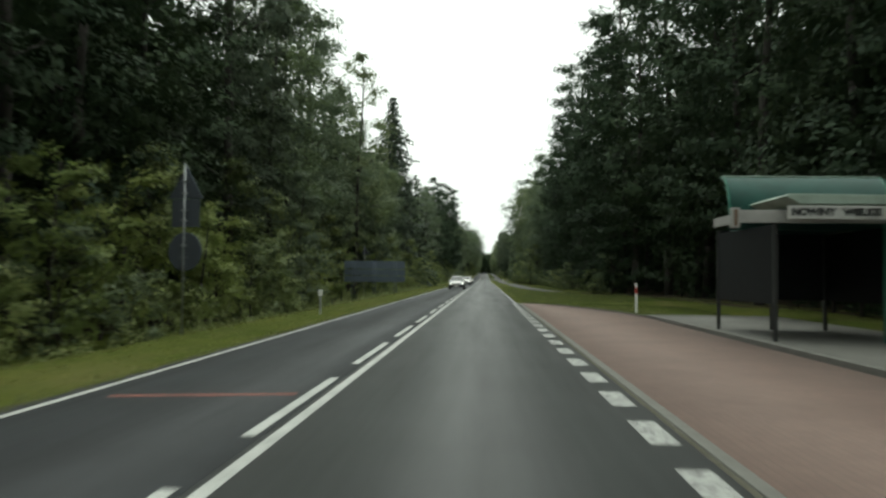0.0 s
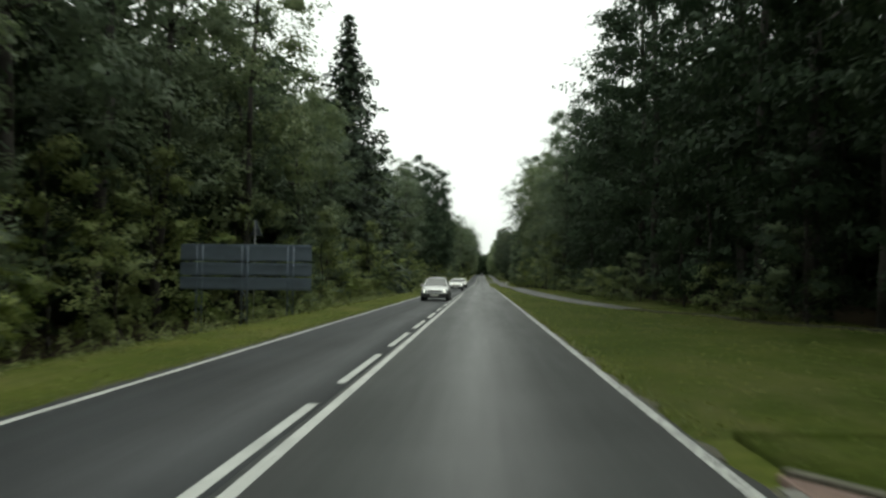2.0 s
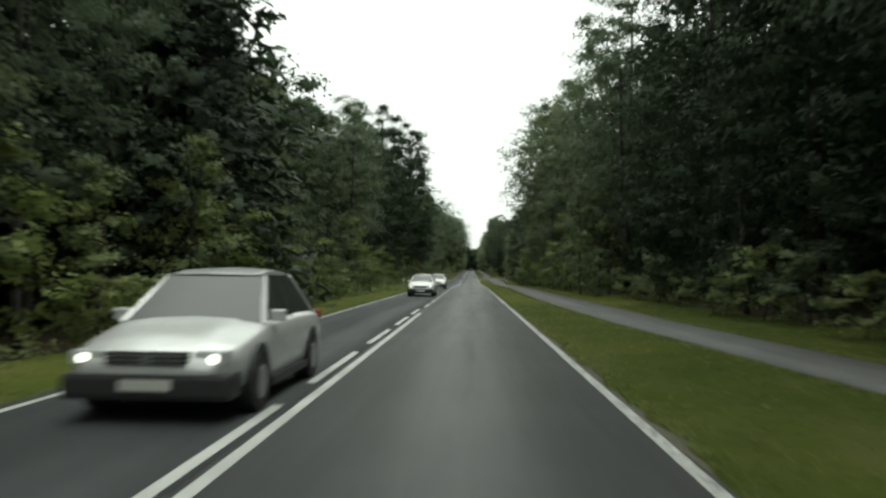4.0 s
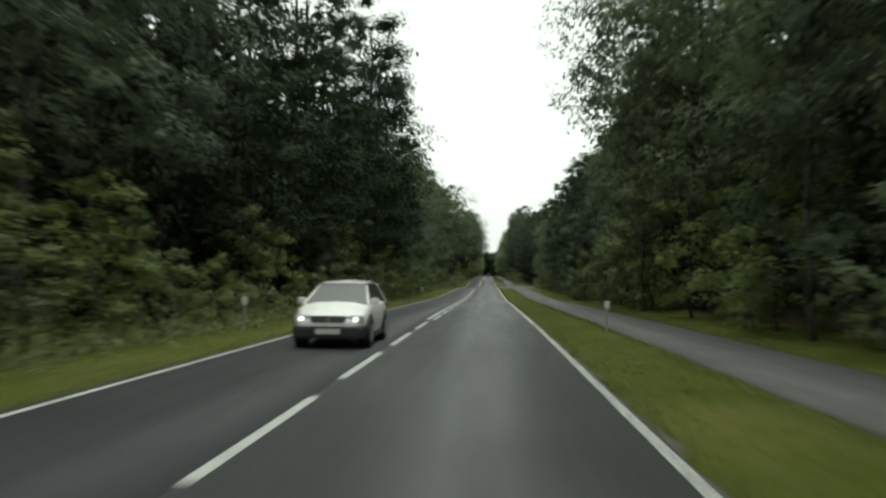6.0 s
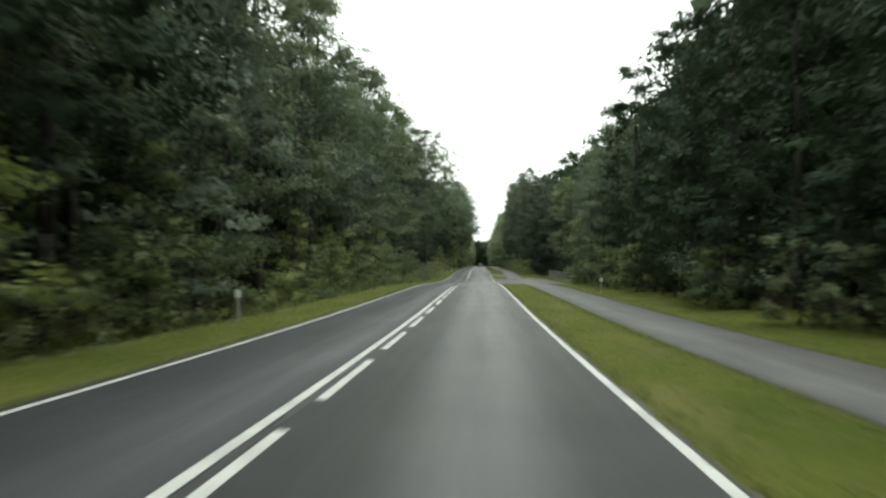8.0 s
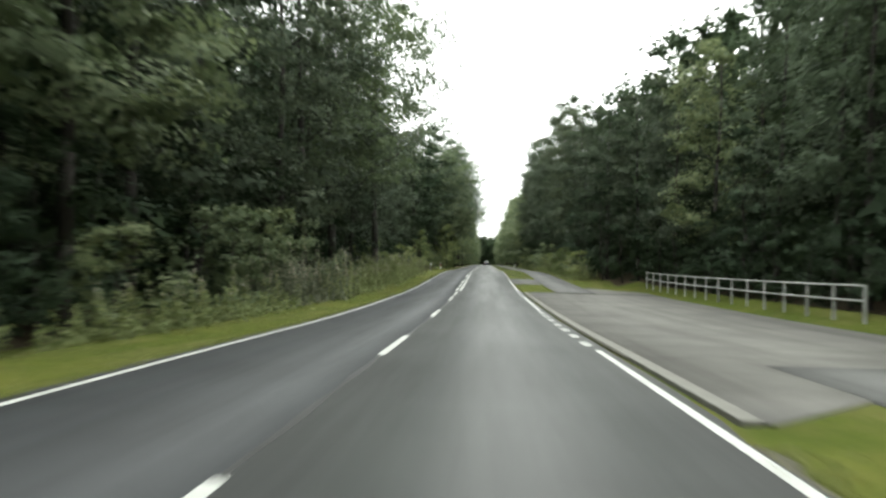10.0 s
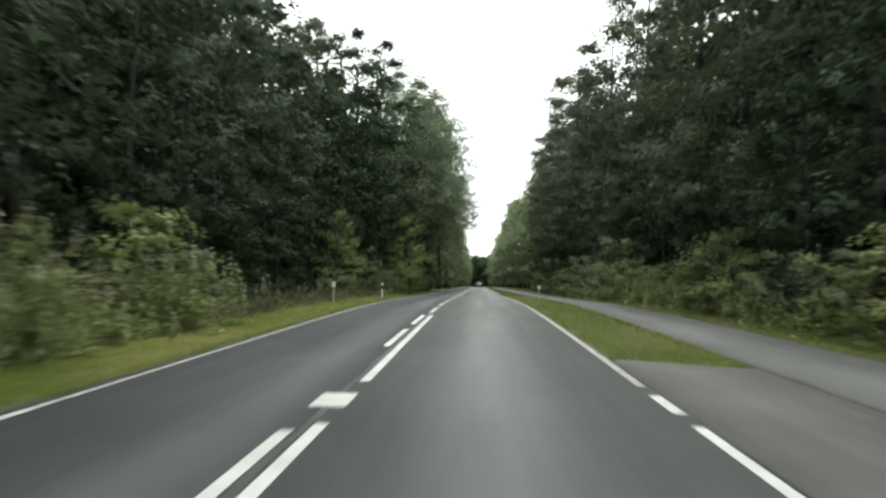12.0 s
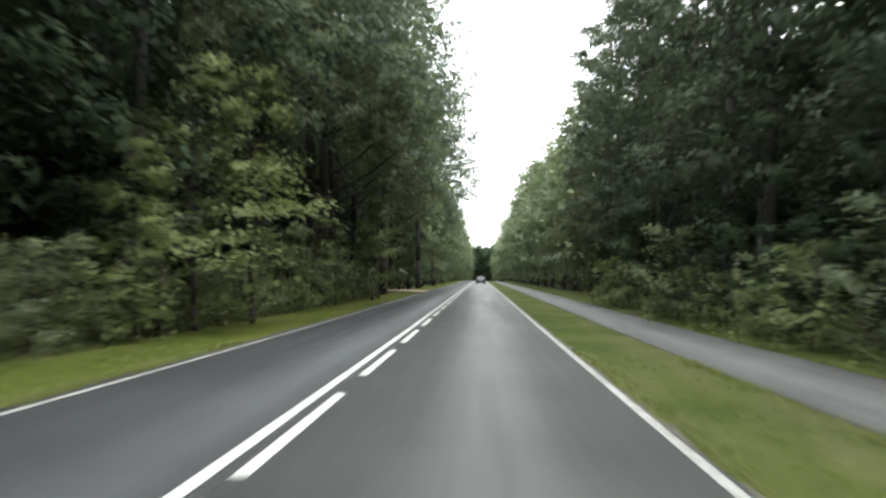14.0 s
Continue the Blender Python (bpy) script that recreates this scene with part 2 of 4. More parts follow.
M_FASCIA = plain("grey_white_fascia", (0.42, 0.42, 0.40), 0.55, vary=0.4, scale=1.5)
M_BOARD = plain("name_board", (0.58, 0.59, 0.56), 0.5, vary=0.25)
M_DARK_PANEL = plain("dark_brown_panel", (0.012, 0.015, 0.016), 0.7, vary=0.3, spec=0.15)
M_WOOD = plain("bench_wood", (0.16, 0.10, 0.06), 0.7, vary=0.4)
M_RAIL = plain("weathered_white_rail", (0.40, 0.41, 0.40), 0.6, vary=0.4, scale=3.0)
M_TYRE = plain("tyre_rubber", (0.02, 0.02, 0.021), 0.8, vary=0.2)
M_RIM = plain("alloy_rim", (0.4, 0.41, 0.42), 0.35, 0.8, vary=0.2)
M_SILVER = plain("silver_car_paint", (0.66, 0.67, 0.66), 0.22, 0.3, vary=0.1)
M_WHITE_CAR = plain("white_car_paint", (0.78, 0.79, 0.77), 0.25, 0.0, vary=0.1)
M_NAVY_CAR = plain("dark_navy_car_paint", (0.014, 0.017, 0.028), 0.3, 0.1, vary=0.1)
M_CAR_GLASS = plain("car_glass", (0.035, 0.04, 0.04), 0.06, 0.0, vary=0.05, spec=0.5)
M_TRIM = plain("black_car_trim", (0.03, 0.03, 0.032), 0.55, vary=0.15)
M_LAMP_RED = plain("red_lamp_glass", (0.25, 0.015, 0.012), 0.2, vary=0.1)
M_LAMP_ON = glowing("headlamp_on", (1.0, 0.97, 0.9), 2.5)
M_LAMP_GLASS = plain("clear_lamp_glass", (0.5, 0.52, 0.52), 0.15, vary=0.1)
M_PLATE = plain("number_plate", (0.6, 0.6, 0.55), 0.5, vary=0.1)


# ---- shape of the land ----
GRADE_Y = [-100, 150, 175, 202, 235, 258, 272, 288, 300, 314, 327, 342, 353, 365, 378, 410, 600, 700, 2000]
GRADE = [0, 0, -.006, -.008, .010, .008, -.003, -.010, .005, .011, .028, .030, .026, .013, .005, .011, .010, 0, 0]
_ys = np.arange(-100, 2000, 1.0)
_zs = np.concatenate([[0], np.cumsum(np.interp(_ys, GRADE_Y, GRADE))[:-1]])


def prof(y):
    """Height of the carriageway along the road."""
    return np.interp(y, _ys, _zs)


def land(x, y):
    """Height of the verges and the woodland floor."""
    x, y = np.asarray(x, float), np.asarray(y, float)
    deep = np.interp(y, [30, 55, 95, 130], [0.5, 1.3, 1.3, 0.5])
    left = -np.minimum(deep, 0.2 * np.maximum(0, -x - 5.4))
    right = np.interp(x, [3.9, 5.5, 9.0, 12.0, 16.0], [0.0, 0.0, 0.03, 0.2, 0.35])
    right = np.where((y < 44) & (x < 13.5), np.minimum(right, np.where(x < 8.2, -0.06, 0.05)), right)
    right = np.where((y > 274) & (y < 335) & (x < 14.5), np.interp(x, [12.35, 12.9], [0.0, 0.4]), right)
    soft = 0.05 * np.sin(x * 1.7 + y * 0.31) * np.sin(y * 0.47 - x * 0.6) * np.clip((np.abs(x) - 4.5) / 2, 0, 1) * np.where(((y > 274) & (y < 335) & (x > 0)) | ((y < 48) & (x > 0) & (x < 14)), 0, 1)
    soft = soft * np.where((x > 5.4) & (x < 9.6), 0.1, 1.0)
    return prof(y) - 0.035 + np.where(x < 0, left, right) + soft


# ---- mesh helpers ----
def mesh_from(name, verts, faces, material, smooth=False, normals=None):
    me = bpy.data.meshes.new(name)
    verts, faces = np.asarray(verts, np.float32), np.asarray(faces, np.int32)
    k = faces.shape[1]
    me.vertices.add(len(verts))
    me.vertices.foreach_set("co", verts.ravel())
    me.loops.add(faces.size)
    me.loops.foreach_set("vertex_index", faces.ravel())
    me.polygons.add(len(faces))
    me.polygons.foreach_set("loop_start", np.arange(0, faces.size, k, dtype=np.int32))
    if smooth or normals is not None:
        me.polygons.foreach_set("use_smooth", np.ones(len(faces), bool))
    me.update(calc_edges=True)
    if normals is None:
        me.validate()
    else:
        me.normals_split_custom_set_from_vertices(np.asarray(normals, np.float32))
    me.materials.append(material)
    return me


def part(name, bm, material, parent=None, label="", smooth=False):
    me = bpy.data.meshes.new(name)
    bm.to_mesh(me)
    bm.free()
    me.materials.append(material)
    if smooth:
        for p in me.polygons:
            p.use_smooth = True
    ob = new(name, me)
    ob.parent = parent
    if label:
        tagged(ob, label)
    return ob


def box(bm, x0, x1, y0, y1, z0, z1, bevel=0.0):
    """A box with softened edges, added to bm."""
    got = bmesh.ops.create_cube(bm, size=1.0)
    vs = got["verts"]
    bmesh.ops.transform(bm, matrix=Matrix.Translation(((x0 + x1) / 2, (y0 + y1) / 2, (z0 + z1) / 2)) @ Matrix.Diagonal((x1 - x0, y1 - y0, z1 - z0, 1)), verts=vs)
    if bevel:
        es = list({e for v in vs for e in v.link_edges})
        bmesh.ops.bevel(bm, geom=es, offset=bevel, segments=2, affect="EDGES", profile=0.6)
    return bm


def boxed(*a, **k):
    return box(bmesh.new(), *a, **k)


def tube(bm, a, b, r0, r1=None, sides=10):
    """A round bar from a to b."""
    a, b = Vector(a), Vector(b)
    d = b - a
    m = Matrix.Translation((a + b) / 2) @ d.to_track_quat("Z", "Y").to_matrix().to_4x4()
    bmesh.ops.create_cone(bm, cap_ends=True, segments=sides, radius1=r0, radius2=r0 if r1 is None else r1, depth=d.length, matrix=m)
    return bm


def tubed(*a, **k):
    return tube(bmesh.new(), *a, **k)


def prism(points, y0, y1, bevel=0.0):
    """A solid from an outline in x and z, from y0 to y1."""
    bm = bmesh.new()
    f = bm.faces.new([bm.verts.new((x, y0, z)) for x, z in points])
    got = bmesh.ops.extrude_face_region(bm, geom=[f])
    bmesh.ops.translate(bm, vec=(0, y1 - y0, 0), verts=[g for g in got["geom"] if isinstance(g, bmesh.types.BMVert)])
    bmesh.ops.recalc_face_normals(bm, faces=bm.faces)
    if bevel:
        bmesh.ops.bevel(bm, geom=list(bm.edges), offset=bevel, segments=2, affect="EDGES", profile=0.6)
    return bm


def thing(name, label, category, group="", at=(0, 0, 0), turn=0.0):
    ob = new(name)
    ob.matrix_world = pose(*at, 0, 0, turn)
    return tagged(ob, label, category, group)


def ribbon(name, x0, x1, y0, y1, lift, material, parent=None, step=2.0, thick=0.0, height=prof):
    """A strip of paving or paint between x0(y) and x1(y) that follows the road's height."""
    ys = np.linspace(y0, y1, max(2, int((y1 - y0) / step) + 1))
    a = np.array([x0(y) if callable(x0) else x0 for y in ys], float)
    b = np.array([x1(y) if callable(x1) else x1 for y in ys], float)
    z = height(ys) + lift
    rows = [np.c_[a, ys, z], np.c_[b, ys, z]]
    if thick:
        rows = [np.c_[a, ys, z - thick]] + rows + [np.c_[b, ys, z - thick]]
    n = len(ys)
    v = np.concatenate(rows)
    f = []
    for k in range(len(rows) - 1):
        i = np.arange(n - 1)
        f.append(np.c_[i + k * n, i + (k + 1) * n, i + 1 + (k + 1) * n, i + 1 + k * n])
    f = np.concatenate(f)
    if thick:
        ends = [[0, n, 2 * n, 3 * n], [4 * n - 1, 3 * n - 1, 2 * n - 1, n - 1]]
        f = np.concatenate([f, np.array(ends)])
    ob = new(name, mesh_from(name, v, f, material))
    ob.parent = parent
    return ob


# ---- ground, road, paving ----
gx = np.array([-2500, -900, -300, -120, -60, -35, -24, -18, -15, -12.5, -10.5, -9, -7.8, -6.6, -5.8, -5.2, -4.4, -3.6, -3.1, 3.9, 4.3, 5, 6, 7, 8, 9, 10, 11, 12, 13.5, 15, 18, 24, 35, 60, 120, 300, 900, 2500])
gy = np.concatenate([[-2500, -800, -300, -120, -60], np.arange(-40, 440, 2.0), np.arange(440, 800, 8.0), [800, 900, 1050, 1300, 1700, 2300, 3500]])
GX, GY = np.meshgrid(gx, gy)
GZ = land(GX, GY)
GZ = np.where((GX > -3.2) & (GX < 4.0), prof(GY) - 0.06, GZ)
v = np.c_[GX.ravel(), GY.ravel(), GZ.ravel()]
i, j = np.meshgrid(np.arange(len(gy) - 1), np.arange(len(gx) - 1), indexing="ij")
q = (i * len(gx) + j).ravel()
ground = new("ground", mesh_from("ground", v, np.c_[q, q + 1, q + 1 + len(gx), q + len(gx)], M_TURF, True))
gxm, gym = (gx[:-1] + gx[1:]) / 2, (gy[:-1] + gy[1:]) / 2
shade_l = np.interp(gym, [0, 50, 56, 78, 84, 260, 300, 390, 402], [-10.5, -11, -13.4, -13.4, -11, -10, -8.6, -9.5, -7.5])
shade_r = np.interp(gym, [0, 60, 130, 280, 290, 320, 340], [15.2, 13.6, 12.2, 13.2, 15.4, 14.4, 11.8])
wooded = ((gxm[None, :] < shade_l[:, None]) | (gxm[None, :] > shade_r[:, None])) & (np.abs(gxm)[None, :] < 60)
ground.data.materials.append(M_LITTER)
ground.data.materials.append(M_TURF_DARK)
ground.data.materials.append(M_TURF_DULL)
# the right verge from y 46 to 122 has the darker turf
dark_verge = (gxm[None, :] > 3.5) & (gxm[None, :] < 24) & (gym[:, None] > 46) & (gym[:, None] < 122) & ~wooded
# beyond y 341 the right verge has the darker, duller turf
thin = (gxm[None, :] > 3.5) & (gxm[None, :] < 24) & (gym[:, None] > 341) & ~wooded
ground.data.polygons.foreach_set("material_index", (wooded + 2 * dark_verge + 3 * thin).ravel().astype(np.int32))
tagged(ground, "mown green roadside grass with bare brownish patches", "ground", kind="structure")

XL, XR = -2.91, 3.75
road = ribbon("road", lambda y: XL - 0.22, 0.0, -60, 860, 0.0, M_ROAD_OLD, thick=0.05)
tagged(road, "dark grey worn asphalt two-lane road through a forest", "road", kind="structure")
ribbon("lane", 0.0, lambda y: XR + (0.2 if y < 44.5 or 277 < y < 320 else 0.1) + 0.02 * math.sin(y * 0.9) * math.sin(y * 0.23), -60, 860, 0.0, M_ROAD, road, step=1.0, thick=0.05)


def paint(name, x, w, y0, y1, lift=0.006, coat=M_LINE):
    return ribbon(name, x - w / 2, x + w / 2, y0, y1, lift, coat, road, step=1.0)


paint("edge_line", XL, 0.11, -60, 336)
paint("edge_line", XL, 0.095, 336, 860, coat=M_LINE_OLD)
paint("edge_line", XR, 0.13, 43.4, 168, coat=M_LINE_WORN)
paint("edge_line", XR, 0.12, 168, 285.0)
paint("edge_line", XR, 0.12, 300.3, 312.4)
paint("edge_line", XR, 0.12, 319.4, 336)
paint("edge_line", XR, 0.14, 336.7, 337.9)
paint("edge_line", XR, 0.12, 338.6, 860, coat=M_LINE_OLD)
paint("solid_line", 0.13, 0.13, -40, 110)
paint("solid_line", -0.13, 0.13, 169.4, 262)
paint("solid_line", 0.13, 0.13, 319.5, 335.7)
paint("solid_line", 0.13, 0.13, 338.5, 353.4)
paint("solid_line", -0.13, 0.13, 383.5, 860)
paint("junction_mark", 0.0, 0.4, 336.6, 337.5)
for k in range(-5, 110):
    y = 1.16 + 6 * k
    if 262 < y < 306 and k % 2 == 0:
        continue
    if 335 < y < 338:
        continue
    x = -0.13 if y < 110 or 319 < y < 353 else (0.13 if 169 < y < 262 or y > 384 else 0.0)
    paint("dash", x, 0.13, y, y + 4.2)
for k in range(32):
    y = -21.85 + 2.075 * k
    paint("bay_dash", 3.68, 0.28, y, y + 1.15, coat=M_LINE_WORN)
for y in (285.9, 287.95, 290.0, 292.05, 294.2, 296.25, 298.3, 313.2, 315.3, 317.4):
    paint("bay_dash", 3.71, 0.19, y, y + 1.12, coat=M_LINE_WORN)


def crumb(y, seed):
    return 0.07 * math.sin(y * 1.9 + seed) * math.sin(y * 0.63) + 0.05 * math.sin(y * 4.7 + 2 * seed)


for a, b, seed in ((45, 277, 1.0), (320, 331, 2.0), (342, 640, 3.0)):
    tagged(ribbon("shoulder", XR + 0.05, lambda y: XR + 0.17 + crumb(y, seed), a, b, -0.012, M_GRIT, step=0.5, thick=0.05), "narrow shoulder of crumbled asphalt and soil", "road edge", kind="structure")
tagged(ribbon("shoulder", lambda y: XL - 0.3 + crumb(y, 4.0), XL - 0.1, -40, 640, -0.012, M_GRIT, step=0.5, thick=0.05), "narrow shoulder of crumbled asphalt and soil", "road edge", kind="structure")
ribbon("tar_seam", lambda y: -0.035 + 0.02 * math.sin(y * 2.3) * math.sin(y * 0.41), lambda y: 0.03 + 0.02 * math.sin(y * 1.7 + 1), 112, 460, 0.0015, M_TAR, road, step=0.6)
chalk = ribbon("chalk_line", -2.5, -0.3, 9.45, 9.62, 0.005, M_CHALK, road, step=0.4)
for vert in chalk.data.vertices:
    vert.co.y += 0.4 * (vert.co.x + 1.4) * 0.5

# bus bay with its kerbs
def bay_edge(y):
    return np.interp(y, [31, 34.1, 37.2, 42, 44.4], [8.23, 7.8, 7.15, 5.8, 4.22])


bay = ribbon("bus_bay", 4.12, lambda y: bay_edge(y) - 0.06, -45, 44.4, 0.012, M_RED_BLOCK, thick=0.1)
tagged(bay, "bus bay paved with weathered red concrete blocks", "bus bay", kind="structure")
platform = ribbon("platform", 8.32, 13.5, -45, 30, 0.13, M_GREY_BLOCK, thick=0.2)
tagged(platform, "raised grey paved waiting platform at a bus stop", "pavement", kind="structure")
bank = ribbon("grass_bank", lambda y: float(bay_edge(y)) + 0.07, lambda y: 13.4 if y < 44 else 6.0, 30.1, 46, 0.04, M_TURF_DARK, step=0.5, thick=0.2)
tagged(bank, "mown grass lying level with a mossy kerb", "grass bank", kind="structure")
forecourt = ribbon("paved_lay_by", 4.3, lambda y: float(np.interp(y, [278, 286, 320], [4.4, 12.45, 12.4])), 278, 319.6, -0.004, M_BAY, thick=0.1)
tagged(forecourt, "broad pale concrete lay-by beside the road", "lay-by", kind="structure")
back_court = ribbon("paved_lay_by", 8.62, lambda y: float(np.interp(y, [322, 327], [12.2, 9.2])), 319.5, 327.0, -0.002, M_BAY, thick=0.1)
tagged(back_court, "pale concrete tongue of a lay-by behind the footpath", "lay-by", kind="structure")
entry = ribbon("side_entry", 3.9, lambda y: float(np.interp(y, [340.9, 341.9], [6.4, 4.1])), 331.5, 341.9, -0.016, M_ENTRY, thick=0.1, step=0.5)
tagged(entry, "short grey asphalt entry joining the footpath", "driveway", kind="structure")
patch = ribbon("dirt_patch", -7.6, XL - 0.25, 450.0, 458.0, 0.0, M_SOIL, thick=0.12, height=lambda y: land(-4.2, y) + 0.02)
tagged(patch, "bare reddish sandy soil at a forest track", "dirt track", kind="structure")


def path_mid(y):
    return float(np.interp(y, [40, 60, 70, 80, 90, 106, 125, 2000], [15, 12.4, 10.8, 9.2, 8.35, 7.6, 7.35, 7.35]))


def path_half(y):
    return float(np.interp(y, [60, 74, 84, 90, 130], [0.3, 0.4, 0.8, 0.9, 1.25]))


def path_height(ys):
    """The path lies level with the road, or just above the higher ground where it bends away."""
    return np.maximum(prof(ys), land(np.array([path_mid(y) for y in ys]), ys) + 0.025)


for a, b, cover, label in ((40, 78, M_TRODDEN, "narrow trodden path through the grass"), (78, 283, M_PATH, "narrow grey asphalt footpath along the grass verge"),
                           (319.7, 860, M_PATH, "narrow grey asphalt footpath along the grass verge")):
    tagged(ribbon("footpath", lambda y: path_mid(y) - path_half(y), lambda y: path_mid(y) + path_half(y), a, b, 0.012, cover, thick=0.08,
                  height=path_height), label, "footpath", kind="structure")

kerb_mesh = {}


def kerb_stone(length, wide, high, stone):
    key = (round(length, 2), wide, high, stone.name)
    if key not in kerb_mesh:
        bm = boxed(-wide / 2, wide / 2, 0.006, length - 0.006, -0.15, high, bevel=0.015)
        me = bpy.data.meshes.new("kerb_stone")
        bm.to_mesh(me)
        bm.free()
        me.materials.append(stone)
        kerb_mesh[key] = me
    return kerb_mesh[key]


def kerb(line, label, wide=0.15, high=0.12, length=1.0, stone=M_KERB):
    """Kerb stones end to end along a line of (x, y)."""
    top = new("kerb")
    tagged(top, label, "kerb", kind="structure")
    for (xa, ya), (xb, yb) in zip(line[:-1], line[1:]):
        n = max(1, round(math.dist((xa, ya), (xb, yb)) / length))
        turn = math.degrees(math.atan2(-(xb - xa), yb - ya))
        for s in range(n):
            u = s / n
            x, y = xa + (xb - xa) * u, ya + (yb - ya) * u
            ob = new("stone", kerb_stone(math.dist((xa, ya), (xb, yb)) / n, wide, high, stone))
            ob.parent = top
            ob.matrix_basis = pose(x, y, float(prof(y)), 0, 0, turn)
    return top


kerb([(4.04, -20), (4.04, 44.0)], "flush grey concrete kerb between lane and bus bay", 0.14, 0.02)
tagged(ribbon("joint", 3.91, 3.985, -20, 44, 0.003, M_GRIT, step=1.0), "dark dirt-filled joint beside a flush kerb", "joint", kind="structure")
kerb([(8.23, -20), (8.23, 30.0)], "raised grey concrete kerb edging a bus bay", 0.15, 0.13)
kerb([(8.23, 30.0), (8.23, 31.0), (7.8, 34.1), (7.15, 37.2), (5.8, 42.0)], "low dark mossy kerb edging a bus bay", 0.13, 0.07, stone=M_KERB_OLD)
kerb([(5.8, 42.0), (4.22, 44.5)], "sunken mossy kerb at the end of a bus bay", 0.12, 0.045, stone=M_KERB_OLD)
kerb([(4.2, 278), (4.2, 319.6)], "grey concrete kerb beside a lay-by", 0.22, 0.02)
kerb([(4.3, 319.66), (6.0, 319.66)], "low kerb at the end of a lay-by", 0.12, 0.02)
for jx in (4.04, 4.325):
    tagged(ribbon("joint", jx, jx + 0.04, 284, 319.5, 0.003, M_GRIT, step=1.0), "dark dirt-filled joint beside a kerb", "joint", kind="structure")

# ---- plants ----
def leaf_quads(centres, sizes, outward, gen, flat=1.0, long=1.5, sides=3, shade=None):
    """One folded leaf spray for each centre, turned at random but leaning outward and up. With shade, the leaves of a
    tuft share the tuft's rounded surface normal; the third value holds these normals, corner by corner."""
    n = len(centres)
    nrm = outward * flat + gen.normal(size=(n, 3)) * 0.34 + np.array([0, 0, 0.4 if sides == 4 else 0.75])
    nrm /= np.linalg.norm(nrm, axis=1, keepdims=True) + 1e-9
    a = np.cross(nrm, gen.normal(size=(n, 3)))
    a /= np.linalg.norm(a, axis=1, keepdims=True) + 1e-9
    b = np.cross(nrm, a)
    s = sizes[:, None]
    bend = nrm * s * 0.18
    p0, p2 = centres - a * s * 0.5 * long - bend, centres + a * s * 0.5 * long - bend
    w = gen.uniform(0.3, 0.55, size=(n, 1)) * (1.0 if sides == 4 else 1.7)
    p1 = centres + b * s * w + a * s * gen.uniform(-0.25, 0.25, size=(n, 1))
    p3 = centres - b * s * w + a * s * gen.uniform(-0.25, 0.25, size=(n, 1))
    v = np.stack(([p0, p3, p2, p1] if sides == 4 else [p0, p2, p1]), 1).reshape(-1, 3)
    f = np.arange(sides * n).reshape(n, sides)
    if shade is None:
        return v, f
    m = shade + gen.normal(size=(n, 3)) * 0.12
    m /= np.linalg.norm(m, axis=1, keepdims=True) + 1e-9
    turned = np.einsum("ij,ij->i", m, nrm) < 0
    f[turned] = f[turned][:, ::-1]
    return v, f, np.repeat(m, sides, 0)


def crown_points(gen, height, base, radius, lobes, count, size, top=0.55, fat=1.0):
    """Leaf places for a broadleaf crown: tufts on the shells of many lobes, larger leaves inside; and how each tuft faces."""
    cs, ss, os_, sh = [], [], [], []
    for k in range(lobes):
        u = (k + gen.uniform(0.1, 0.9)) / lobes
        z = base + (height - base) * u
        env = radius * np.interp(u, [0, 0.12, 0.45, 0.75, 0.93, 1.0], [0.62, 0.95, 1.0, top + 0.25, top, 0.22])
        ang = k * 2.4 + gen.uniform(-0.6, 0.6)
        r = env * gen.uniform(0.38, 0.8)
        c = np.array([math.cos(ang) * r, math.sin(ang) * r, z])
        rad = np.array([1, 1, 0.62]) * max(0.42, env * gen.uniform(0.36, 0.66)) * fat
        n = int(count / lobes * gen.uniform(0.8, 1.2))
        clumps = max(5, n // 34)
        d = gen.normal(size=(clumps, 3)) + np.array([0.35 * math.cos(ang), 0.35 * math.sin(ang), 0.25])
        d /= np.linalg.norm(d, axis=1, keepdims=True)
        cl = c + d * rad * gen.uniform(0.74, 1.2, size=(clumps, 1))
        pick = gen.integers(0, clumps, n)
        spread = np.clip(gen.normal(size=(n, 3)), -1.6, 1.6) * np.array([1, 1, 0.5])
        p = cl[pick] + spread * max(0.16, size * 2.0)
        p[:, 2] -= 0.35 * size * (spread[:, 0] ** 2 + spread[:, 1] ** 2)
        inside = gen.random(n) < 0.22
        p[inside] = c + (p[inside] - c) * gen.uniform(0.2, 0.7, size=(inside.sum(), 1))
        cs.append(p)
        ss.append(size * gen.uniform(0.6, 1.25, n) * np.where(inside, 1.7, 1.0))
        os_.append(d[pick])
        sh.append(0.9 * d[pick] + 0.25 * spread + np.array([0.25 * math.cos(ang), 0.25 * math.sin(ang), 0.2]))
    p = np.concatenate(cs)
    p[:, 2] = np.maximum(p[:, 2], 0.1)
    return p, np.concatenate(ss), np.concatenate(os_), np.concatenate(sh)


